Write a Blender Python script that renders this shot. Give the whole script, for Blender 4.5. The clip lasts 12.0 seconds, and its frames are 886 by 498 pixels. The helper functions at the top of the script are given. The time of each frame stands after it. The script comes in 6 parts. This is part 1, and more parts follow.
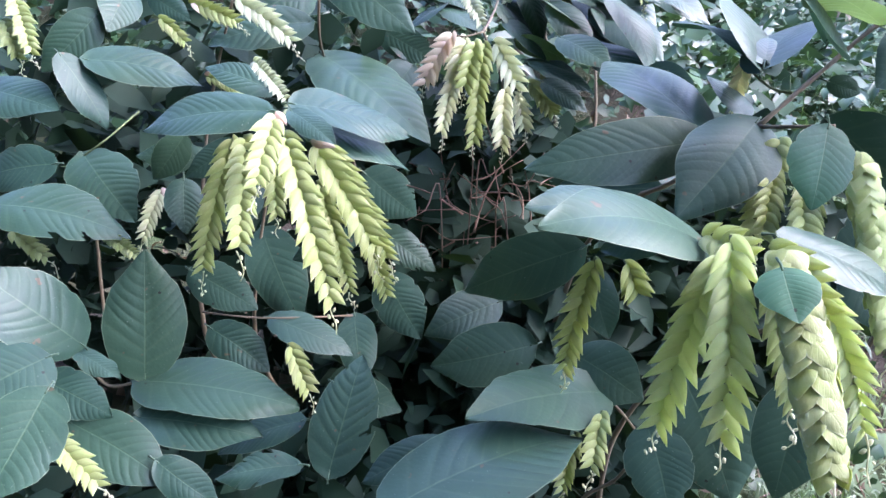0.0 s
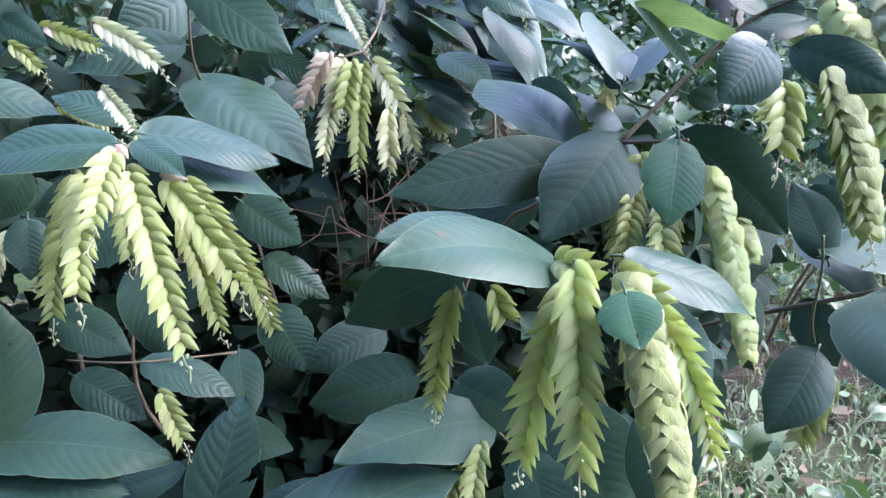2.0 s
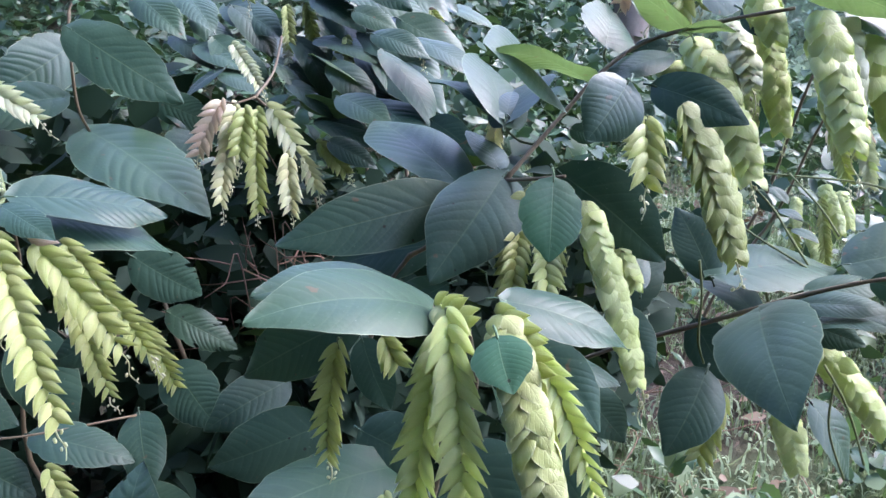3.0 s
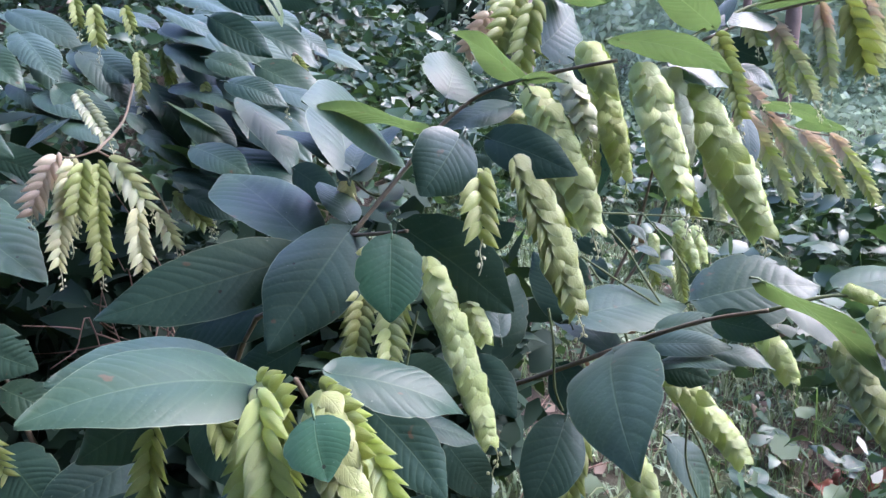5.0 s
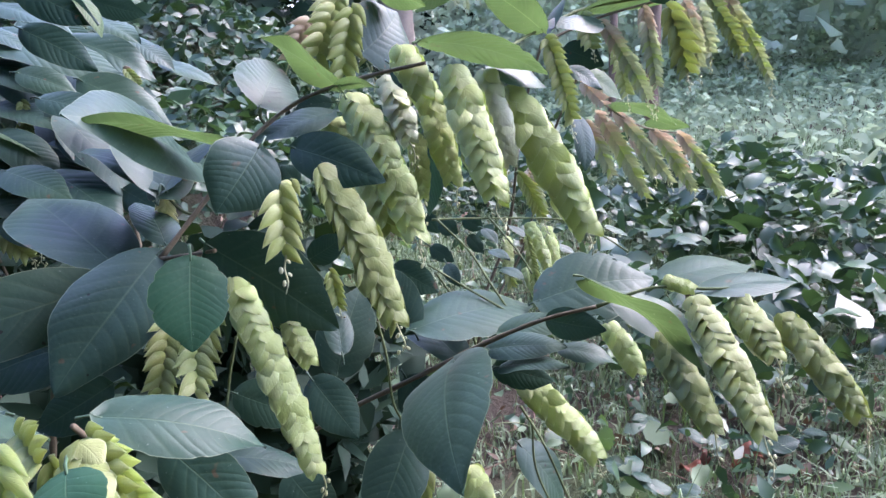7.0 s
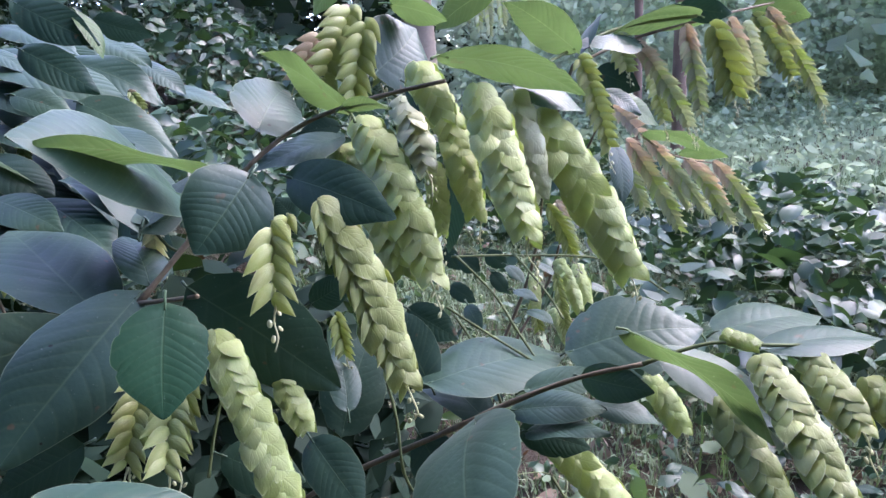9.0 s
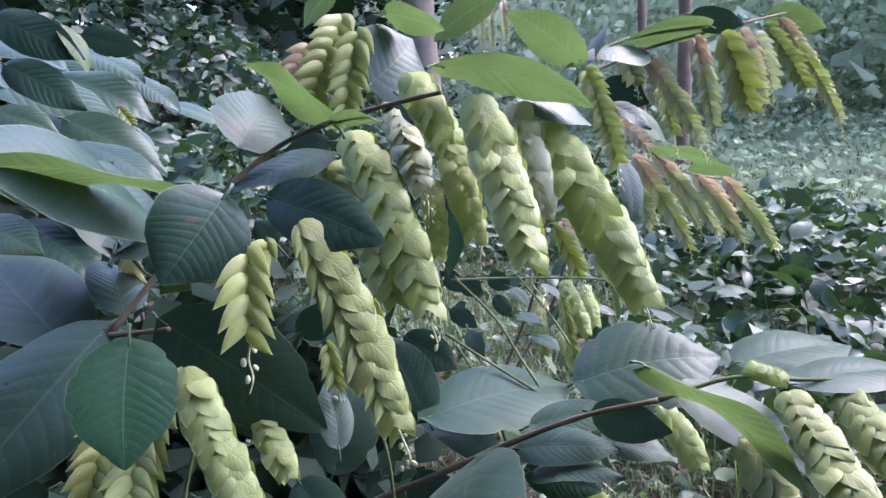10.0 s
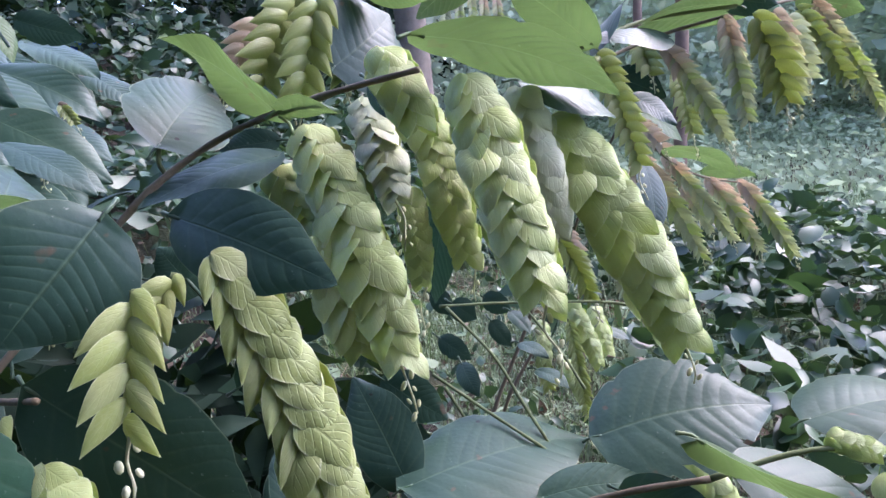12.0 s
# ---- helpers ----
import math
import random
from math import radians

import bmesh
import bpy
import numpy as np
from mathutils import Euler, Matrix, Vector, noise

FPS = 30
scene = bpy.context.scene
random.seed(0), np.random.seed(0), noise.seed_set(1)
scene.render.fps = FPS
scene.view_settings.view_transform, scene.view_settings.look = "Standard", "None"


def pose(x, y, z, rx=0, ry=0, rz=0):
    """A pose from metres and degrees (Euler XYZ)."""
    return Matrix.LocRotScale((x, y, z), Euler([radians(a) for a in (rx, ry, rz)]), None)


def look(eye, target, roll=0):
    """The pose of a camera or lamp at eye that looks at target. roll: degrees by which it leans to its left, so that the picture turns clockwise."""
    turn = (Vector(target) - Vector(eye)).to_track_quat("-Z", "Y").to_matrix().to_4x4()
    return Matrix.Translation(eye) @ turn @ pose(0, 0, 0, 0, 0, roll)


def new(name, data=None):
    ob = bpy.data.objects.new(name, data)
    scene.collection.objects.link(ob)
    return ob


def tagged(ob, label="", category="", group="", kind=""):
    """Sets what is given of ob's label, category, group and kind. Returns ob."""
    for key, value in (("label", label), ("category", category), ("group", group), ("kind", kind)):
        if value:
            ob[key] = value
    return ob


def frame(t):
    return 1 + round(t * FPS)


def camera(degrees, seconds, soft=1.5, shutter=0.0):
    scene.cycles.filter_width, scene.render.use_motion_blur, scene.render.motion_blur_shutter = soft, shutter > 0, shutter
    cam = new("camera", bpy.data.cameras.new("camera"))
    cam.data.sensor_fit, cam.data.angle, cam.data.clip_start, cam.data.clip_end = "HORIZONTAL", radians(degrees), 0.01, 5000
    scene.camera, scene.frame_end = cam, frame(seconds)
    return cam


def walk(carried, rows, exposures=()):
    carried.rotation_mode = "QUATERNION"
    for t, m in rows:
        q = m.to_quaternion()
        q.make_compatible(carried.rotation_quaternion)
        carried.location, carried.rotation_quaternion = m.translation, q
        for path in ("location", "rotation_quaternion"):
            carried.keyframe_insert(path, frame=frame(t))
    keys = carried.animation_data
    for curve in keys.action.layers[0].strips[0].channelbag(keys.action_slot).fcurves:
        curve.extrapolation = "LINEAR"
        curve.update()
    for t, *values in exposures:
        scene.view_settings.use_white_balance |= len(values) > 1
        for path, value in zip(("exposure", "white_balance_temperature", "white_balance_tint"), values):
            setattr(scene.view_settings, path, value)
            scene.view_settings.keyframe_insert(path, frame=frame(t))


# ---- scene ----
cam = camera(67.64, 12.0)
ROWS = [
    (0.0, 0.0456, 0.0381, 0.8330, 66.17, 1.60, 0.41),
    (0.5, 0.0594, 0.0474, 0.8330, 66.28, 1.63, -0.28),
    (1.0, 0.0728, 0.0566, 0.8283, 66.53, 1.78, -1.68),
    (1.5, 0.0886, 0.0626, 0.8250, 66.74, 2.12, -3.81),
    (2.0, 0.1031, 0.0636, 0.8334, 67.15, 2.07, -6.14),
    (2.5, 0.1272, 0.0666, 0.8332, 68.17, 2.90, -9.11),
    (3.0, 0.1428, 0.0651, 0.8428, 69.31, 3.43, -12.62),
    (5.0, 0.2007, 0.0757, 0.8502, 71.77, 3.45, -21.01),
    (5.5, 0.2155, 0.0758, 0.8495, 72.43, 3.32, -23.73),
    (6.0, 0.2344, 0.0653, 0.8447, 72.07, 3.81, -26.28),
    (6.5, 0.2525, 0.0620, 0.8385, 71.50, 4.09, -28.74),
    (7.0, 0.2674, 0.0688, 0.8397, 72.07, 4.34, -30.15),
    (7.5, 0.2726, 0.0915, 0.8460, 72.23, 5.24, -29.34),
    (9.5, 0.3145, 0.1455, 0.8258, 75.49, 4.23, -28.07),
    (10.0, 0.3252, 0.1635, 0.8254, 76.02, 4.52, -27.92),
    (10.5, 0.3402, 0.1801, 0.8227, 75.77, 5.06, -28.55),
    (11.0, 0.3502, 0.2039, 0.8185, 75.72, 4.84, -28.48),
    (11.5, 0.3645, 0.2359, 0.8152, 75.62, 5.03, -28.37),
    (12.0, 0.3797, 0.2549, 0.8129, 76.22, 4.69, -28.50),
]
walk(cam, [(t, pose(*row)) for t, *row in ROWS], [(0.0, 4.22, 5500, 25), (1.3, 4.12, 5380, 20), (3.0, 3.86, 5600, 23), (6.5, 3.70, 5650, 26), (12.0, 3.5, 5650, 28)])
SKY, SUN = 0.138, 0.28

# ---- world and sun: open shade under a bright overcast sky ----
world = bpy.data.worlds.new("overcast_sky")
scene.world = world
world.use_nodes = True
_wn = world.node_tree.nodes
_sky = _wn.new("ShaderNodeTexSky")
_sky.sky_type = "NISHITA"
_sky.sun_disc = False
_sky.sun_elevation, _sky.sun_rotation = radians(46), radians(85)
_sky.air_density, _sky.dust_density, _sky.ozone_density = 0.8, 2.5, 1.0
_wn["Background"].inputs["Strength"].default_value = SKY
world.node_tree.links.new(_sky.outputs["Color"], _wn["Background"].inputs["Color"])
sun = new("sun", bpy.data.lights.new("sun", "SUN"))
sun.data.energy, sun.data.angle, sun.data.color = SUN, radians(60), (1.0, 0.96, 0.9)
sun.matrix_world = look((3.4, 0.3, 3.7), (0, 0, 0))


# ---- materials ----
def nodes_of(name, rough=0.5, spec=0.5):
    m = bpy.data.materials.new(name)
    m.use_nodes = True
    nt = m.node_tree
    b = nt.nodes["Principled BSDF"]
    b.inputs["Roughness"].default_value = rough
    b.inputs["Specular IOR Level"].default_value = spec
    return m, nt, b


def add(nt, kind, **inputs):
    n = nt.nodes.new(kind)
    for k, v in inputs.items():
        n.inputs[k.replace("_", " ")].default_value = v
    return n


def ramp(nt, fac, *stops):
    n = nt.nodes.new("ShaderNodeValToRGB")
    e = n.color_ramp.elements
    while len(e) < len(stops):
        e.new(0.5)
    for el, (p, c) in zip(e, stops):
        el.position, el.color = p, (*c, 1)
    nt.links.new(fac, n.inputs["Fac"])
    return n.outputs["Color"]


def math_node(nt, op, a, b=0.0, c=0.0):
    n = nt.nodes.new("ShaderNodeMath")
    n.operation = op
    for i, v in enumerate((a, b, c)):
        if isinstance(v, (int, float)):
            n.inputs[i].default_value = v
        else:
            nt.links.new(v, n.inputs[i])
    return n.outputs[0]


def mix(nt, fac, a, b, how="MIX"):
    n = nt.nodes.new("ShaderNodeMix")
    n.data_type, n.blend_type = "RGBA", how
    for s, v in ((n.inputs["Factor"], fac), (n.inputs["A"], a), (n.inputs["B"], b)):
        if isinstance(v, (int, float)):
            s.default_value = v
        elif isinstance(v, tuple):
            s.default_value = (*v, 1)
        else:
            nt.links.new(v, s)
    return n.outputs["Result"]


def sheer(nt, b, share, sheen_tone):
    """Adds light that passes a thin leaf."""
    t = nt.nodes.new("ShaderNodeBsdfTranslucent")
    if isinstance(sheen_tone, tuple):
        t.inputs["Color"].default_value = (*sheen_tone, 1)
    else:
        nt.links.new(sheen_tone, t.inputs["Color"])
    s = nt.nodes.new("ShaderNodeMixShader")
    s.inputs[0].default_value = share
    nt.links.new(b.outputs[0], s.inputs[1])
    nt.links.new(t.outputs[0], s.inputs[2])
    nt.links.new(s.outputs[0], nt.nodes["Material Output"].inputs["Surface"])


def leaf_material(name, dark, light, rough, sheen_tone, vein=0.35, share=0.25):
    """A big leaf: lateral veins and midrib from the leaf's own UV, mottling and dust spots on two scales."""
    m, nt, b = nodes_of(name, rough, 0.27)
    b.inputs["Sheen Weight"].default_value, b.inputs["Sheen Roughness"].default_value = 0.10, 0.3
    b.inputs["Sheen Tint"].default_value = (0.95, 0.98, 1.0, 1)
    L = nt.links
    uv = add(nt, "ShaderNodeUVMap")
    sep = add(nt, "ShaderNodeSeparateXYZ")
    L.new(uv.outputs["UV"], sep.inputs[0])
    u, v = sep.outputs["X"], sep.outputs["Y"]
    av = math_node(nt, "ABSOLUTE", math_node(nt, "SUBTRACT", v, 0.5))
    ph = math_node(nt, "MULTIPLY", u, 9.5)
    tri = math_node(nt, "PINGPONG", ph, 0.5)
    lat = math_node(nt, "SUBTRACT", 1.0, math_node(nt, "MULTIPLY", tri, 7.0), 0.0)
    lat = math_node(nt, "MAXIMUM", lat, 0.0)
    mid = math_node(nt, "MAXIMUM", math_node(nt, "SUBTRACT", 1.0, math_node(nt, "MULTIPLY", av, 55.0)), 0.0)
    veins = math_node(nt, "MAXIMUM", math_node(nt, "MULTIPLY", lat, 0.32), mid)
    tc = add(nt, "ShaderNodeTexCoord")
    n1 = add(nt, "ShaderNodeTexNoise", Scale=28.0, Detail=4.0, Roughness=0.6)
    n2 = add(nt, "ShaderNodeTexNoise", Scale=420.0, Detail=3.0)
    vor = add(nt, "ShaderNodeTexVoronoi", Scale=260.0)
    for n in (n1, n2, vor):
        L.new(tc.outputs["Object"], n.inputs["Vector"])
    info = add(nt, "ShaderNodeObjectInfo")
    base = mix(nt, n1.outputs["Fac"], dark, light)
    var = ramp(nt, info.outputs["Random"], (0.0, (0.75, 0.82, 0.85)), (0.5, (1, 1, 1)), (1.0, (1.2, 1.12, 0.95)))
    base = mix(nt, 1.0, base, var, "MULTIPLY")
    base = mix(nt, math_node(nt, "MULTIPLY", veins, vein), base, (0.30, 0.40, 0.20))
    rim = math_node(nt, "MAXIMUM", math_node(nt, "MULTIPLY", math_node(nt, "SUBTRACT", av, 0.488), 80.0), 0.0)
    base = mix(nt, math_node(nt, "MULTIPLY", rim, 0.5), base, (0.28, 0.33, 0.20))
    n3 = add(nt, "ShaderNodeTexNoise", Scale=75.0, Detail=2.0)
    L.new(tc.outputs["Object"], n3.inputs["Vector"])
    brown = ramp(nt, n3.outputs["Fac"], (0.0, (0, 0, 0)), (0.71, (0, 0, 0)), (0.75, (1, 1, 1)))
    base = mix(nt, math_node(nt, "MULTIPLY", brown, 0.7), base, (0.10, 0.055, 0.03))
    dots = add(nt, "ShaderNodeTexVoronoi", Scale=85.0)
    L.new(tc.outputs["Object"], dots.inputs["Vector"])
    tone = add(nt, "ShaderNodeSeparateColor")
    L.new(dots.outputs["Color"], tone.inputs[0])
    pin = math_node(nt, "MULTIPLY", math_node(nt, "LESS_THAN", dots.outputs["Distance"], 0.13), math_node(nt, "GREATER_THAN", tone.outputs[0], 0.90))
    pin = math_node(nt, "MULTIPLY", pin, math_node(nt, "GREATER_THAN", n1.outputs["Fac"], 0.5))
    base = mix(nt, pin, base, (0.012, 0.010, 0.007))
    spots = ramp(nt, n2.outputs["Fac"], (0.0, (0, 0, 0)), (0.70, (0, 0, 0)), (0.78, (1, 1, 1)))
    base = mix(nt, math_node(nt, "MULTIPLY", spots, 0.25), base, (0.45, 0.5, 0.42))
    L.new(base, b.inputs["Base Color"])
    r = math_node(nt, "ADD", math_node(nt, "MULTIPLY", n1.outputs["Fac"], 0.22), rough - 0.1)
    L.new(r, b.inputs["Roughness"])
    h = math_node(nt, "SUBTRACT", math_node(nt, "MULTIPLY", n2.outputs["Fac"], 0.25), math_node(nt, "MULTIPLY", veins, 0.5))
    h = math_node(nt, "ADD", h, math_node(nt, "MULTIPLY", vor.outputs["Distance"], 0.35))
    bump = add(nt, "ShaderNodeBump", Strength=0.3, Distance=0.0009)
    L.new(h, bump.inputs["Height"])
    L.new(bump.outputs[0], b.inputs["Normal"])
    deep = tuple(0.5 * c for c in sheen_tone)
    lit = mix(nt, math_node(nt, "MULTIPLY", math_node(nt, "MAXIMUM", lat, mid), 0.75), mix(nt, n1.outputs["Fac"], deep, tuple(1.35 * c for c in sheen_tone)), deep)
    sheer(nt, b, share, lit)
    return m


def bract_material(name, stops, sheen_tone, share=0.3):
    m, nt, b = nodes_of(name, 0.40, 0.45)
    L = nt.links
    tc = add(nt, "ShaderNodeTexCoord")
    uv = add(nt, "ShaderNodeUVMap")
    sep = add(nt, "ShaderNodeSeparateXYZ")
    L.new(uv.outputs["UV"], sep.inputs[0])
    av = math_node(nt, "ABSOLUTE", math_node(nt, "SUBTRACT", sep.outputs["Y"], 0.5))
    info = add(nt, "ShaderNodeObjectInfo")
    n1 = add(nt, "ShaderNodeTexNoise", Scale=2.5, Detail=4.0)
    n2 = add(nt, "ShaderNodeTexNoise", Scale=11.0, Detail=3.0)
    L.new(tc.outputs["Object"], n1.inputs["Vector"])
    L.new(tc.outputs["Object"], n2.inputs["Vector"])
    fac = math_node(nt, "ADD", math_node(nt, "MULTIPLY", n1.outputs["Fac"], 0.5), math_node(nt, "MULTIPLY", info.outputs["Random"], 0.5))
    base = ramp(nt, fac, *stops)
    ph = math_node(nt, "SUBTRACT", math_node(nt, "MULTIPLY", sep.outputs["X"], 6.0), math_node(nt, "MULTIPLY", av, 5.0))
    vein = math_node(nt, "MAXIMUM", math_node(nt, "SUBTRACT", 1.0, math_node(nt, "MULTIPLY", math_node(nt, "PINGPONG", ph, 0.5), 8.0)), 0.0)
    mid = math_node(nt, "MAXIMUM", math_node(nt, "SUBTRACT", 1.0, math_node(nt, "MULTIPLY", av, 22.0)), 0.0)
    vein = math_node(nt, "MAXIMUM", vein, mid)
    net = nt.nodes.new("ShaderNodeTexVoronoi")
    net.feature = "DISTANCE_TO_EDGE"
    net.inputs["Scale"].default_value = 8.0
    L.new(tc.outputs["Object"], net.inputs["Vector"])
    mesh = math_node(nt, "MAXIMUM", math_node(nt, "SUBTRACT", 1.0, math_node(nt, "MULTIPLY", net.outputs["Distance"], 9.0)), 0.0)
    base = mix(nt, math_node(nt, "MULTIPLY", mesh, 0.10), base, (0.70, 0.72, 0.46))
    base = mix(nt, math_node(nt, "MULTIPLY", math_node(nt, "SUBTRACT", n2.outputs["Fac"], 0.42), 0.5), base, mix(nt, 0.5, base, (0.16, 0.24, 0.05)))
    base = mix(nt, math_node(nt, "MULTIPLY", vein, 0.08), base, (0.66, 0.68, 0.40))
    edge = math_node(nt, "MAXIMUM", math_node(nt, "MULTIPLY", math_node(nt, "SUBTRACT", av, 0.46), 25.0),
                     math_node(nt, "MULTIPLY", math_node(nt, "SUBTRACT", sep.outputs["X"], 0.93), 14.0))
    base = mix(nt, math_node(nt, "MULTIPLY", math_node(nt, "MAXIMUM", edge, 0.0), 0.7), base, (0.76, 0.79, 0.55))
    L.new(base, b.inputs["Base Color"])
    bump = add(nt, "ShaderNodeBump", Strength=0.45, Distance=0.0008)
    L.new(math_node(nt, "SUBTRACT", math_node(nt, "MULTIPLY", n2.outputs["Fac"], 0.35), math_node(nt, "ADD", math_node(nt, "MULTIPLY", vein, 0.55), math_node(nt, "MULTIPLY", mesh, 0.10))), bump.inputs["Height"])
    L.new(bump.outputs[0], b.inputs["Normal"])
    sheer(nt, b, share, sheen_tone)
    return m


def foliage_material(name, dark, light, rough, sheen_tone=(0.16, 0.3, 0.05), share=0.25, gloss=0.34):
    """Small leaves joined into one mesh, each with a tone of its own."""
    m, nt, b = nodes_of(name, rough, gloss)
    L = nt.links
    geo = add(nt, "ShaderNodeNewGeometry")
    tc = add(nt, "ShaderNodeTexCoord")
    n1 = add(nt, "ShaderNodeTexNoise", Scale=2.2, Detail=3.0)
    n2 = add(nt, "ShaderNodeTexNoise", Scale=90.0, Detail=2.0)
    L.new(tc.outputs["Object"], n1.inputs["Vector"])
    L.new(tc.outputs["Object"], n2.inputs["Vector"])
    f = math_node(nt, "ADD", math_node(nt, "MULTIPLY", geo.outputs["Random Per Island"], 0.65), math_node(nt, "MULTIPLY", n1.outputs["Fac"], 0.35))
    base = mix(nt, f, dark, light)
    base = mix(nt, math_node(nt, "MULTIPLY", n2.outputs["Fac"], 0.3), base, dark)
    L.new(base, b.inputs["Base Color"])
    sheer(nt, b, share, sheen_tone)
    return m


def bark_material(name, dark, light, scale=120.0):
    m, nt, b = nodes_of(name, 0.75, 0.3)
    L = nt.links
    tc = add(nt, "ShaderNodeTexCoord")
    n1 = add(nt, "ShaderNodeTexNoise", Scale=scale, Detail=6.0, Roughness=0.65)
    n2 = add(nt, "ShaderNodeTexNoise", Scale=scale * 0.12, Detail=3.0)
    L.new(tc.outputs["Object"], n1.inputs["Vector"])
    L.new(tc.outputs["Object"], n2.inputs["Vector"])
    base = mix(nt, n1.outputs["Fac"], dark, light)
    base = mix(nt, math_node(nt, "MULTIPLY", n2.outputs["Fac"], 0.4), base, dark)
    L.new(base, b.inputs["Base Color"])
    bump = add(nt, "ShaderNodeBump", Strength=0.6, Distance=0.1 / scale)
    L.new(n1.outputs["Fac"], bump.inputs["Height"])
    L.new(bump.outputs[0], b.inputs["Normal"])
    return m


def ground_material():
    m, nt, b = nodes_of("soil_and_litter", 0.9, 0.2)
    L = nt.links
    tc = add(nt, "ShaderNodeTexCoord")
    n1 = add(nt, "ShaderNodeTexNoise", Scale=1.1, Detail=5.0)
    n2 = add(nt, "ShaderNodeTexNoise", Scale=38.0, Detail=6.0, Roughness=0.7)
    for n in (n1, n2):
        L.new(tc.outputs["Object"], n.inputs["Vector"])
    soil = mix(nt, n2.outputs["Fac"], (0.020, 0.015, 0.011), (0.10, 0.078, 0.055))
    moss = mix(nt, n2.outputs["Fac"], (0.02, 0.04, 0.012), (0.09, 0.14, 0.05))
    base = mix(nt, ramp(nt, n1.outputs["Fac"], (0.42, (0, 0, 0)), (0.6, (1, 1, 1))), soil, moss)
    L.new(base, b.inputs["Base Color"])
    bump = add(nt, "ShaderNodeBump", Strength=0.9, Distance=0.02)
    L.new(n2.outputs["Fac"], bump.inputs["Height"])
    L.new(bump.outputs[0], b.inputs["Normal"])
    return m


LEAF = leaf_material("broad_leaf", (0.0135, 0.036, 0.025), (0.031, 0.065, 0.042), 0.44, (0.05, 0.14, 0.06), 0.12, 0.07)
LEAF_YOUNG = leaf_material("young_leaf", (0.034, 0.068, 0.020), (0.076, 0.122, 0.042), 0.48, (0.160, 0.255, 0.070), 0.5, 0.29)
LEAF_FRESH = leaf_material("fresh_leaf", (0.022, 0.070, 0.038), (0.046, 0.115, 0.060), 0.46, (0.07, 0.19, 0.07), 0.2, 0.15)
GREEN = bract_material("green_bract", ((0.2, (0.275, 0.325, 0.095)), (0.5, (0.345, 0.390, 0.135)), (0.8, (0.41, 0.44, 0.195))), (0.50, 0.56, 0.19), 0.42)
PALE = bract_material("pale_bract", ((0.2, (0.48, 0.51, 0.30)), (0.5, (0.56, 0.58, 0.38)), (0.8, (0.64, 0.65, 0.48))), (0.64, 0.68, 0.42), 0.45)
HOP = bract_material("hop_bract", ((0.2, (0.48, 0.55, 0.19)), (0.5, (0.56, 0.62, 0.26)), (0.8, (0.63, 0.68, 0.35))), (0.62, 0.72, 0.28), 0.42)
PINK = bract_material("pink_bract", ((0.2, (0.70, 0.54, 0.41)), (0.5, (0.74, 0.61, 0.48)), (0.8, (0.74, 0.68, 0.48))), (0.72, 0.60, 0.45), 0.45)
MIXED = bract_material("green_and_pink_bract", ((0.15, (0.72, 0.57, 0.45)), (0.38, (0.66, 0.66, 0.38)), (0.8, (0.72, 0.74, 0.50))), (0.72, 0.71, 0.44), 0.45)
DRIED = bract_material("dried_bract", ((0.2, (0.42, 0.26, 0.17)), (0.5, (0.58, 0.42, 0.33)), (0.8, (0.62, 0.50, 0.40))), (0.5, 0.3, 0.2), 0.2)
TWIG = bark_material("brown_twig", (0.075, 0.058, 0.034), (0.22, 0.175, 0.115), 400.0)
GREEN_TWIG = bark_material("green_twig", (0.06, 0.085, 0.03), (0.17, 0.19, 0.08), 400.0)
DRY_TWIG = bark_material("dry_twig", (0.10, 0.055, 0.035), (0.32, 0.21, 0.15), 300.0)
BARK = bark_material("grey_bark", (0.09, 0.066, 0.050), (0.42, 0.34, 0.27), 9.0)
BROWN_BARK = bark_material("red_brown_bark", (0.10, 0.060, 0.045), (0.36, 0.24, 0.18), 14.0)
BUD = bract_material("white_bud", ((0.2, (0.42, 0.44, 0.22)), (0.8, (0.55, 0.54, 0.36))), (0.6, 0.6, 0.4))
VINE = foliage_material("vine_leaf", (0.008, 0.027, 0.013), (0.055, 0.105, 0.045), 0.38, (0.09, 0.18, 0.04), 0.13, 0.38)
# leaf colour raised far above foliage: it carries the distant haze
HAZE_LEAF = foliage_material("haze_pale_leaf", (0.30, 0.36, 0.26), (0.56, 0.62, 0.50), 0.6, (0.62, 0.70, 0.52), 0.6)
GRASS = foliage_material("grass_blade", (0.04, 0.075, 0.03), (0.36, 0.42, 0.27), 0.6)
# pale grass, lifted further so its colour holds some of the clearing's haze
LAWN = foliage_material("lawn_blade", (0.10, 0.16, 0.08), (0.42, 0.50, 0.34), 0.6, (0.40, 0.48, 0.30), 0.45)
STRAW = foliage_material("dry_leaf_litter", (0.07, 0.042, 0.026), (0.32, 0.25, 0.18), 0.7, (0.3, 0.15, 0.06), 0.1)
# vine leaf toned near black: the shade of deep growth is in the colour
SHADED_VINE = foliage_material("shade_dark_leaf", (0.005, 0.015, 0.008), (0.020, 0.042, 0.024), 0.65, (0.05, 0.10, 0.02), 0.08, 0.15)
RUST = foliage_material("rust_leaf", (0.10, 0.028, 0.014), (0.24, 0.075, 0.035), 0.55, (0.3, 0.08, 0.03), 0.15)
SOIL = ground_material()
BLUE = nodes_of("blue_plastic", 0.35)[0]
BLUE.node_tree.nodes["Principled BSDF"].inputs["Base Color"].default_value = (0.02, 0.13, 0.75, 1)


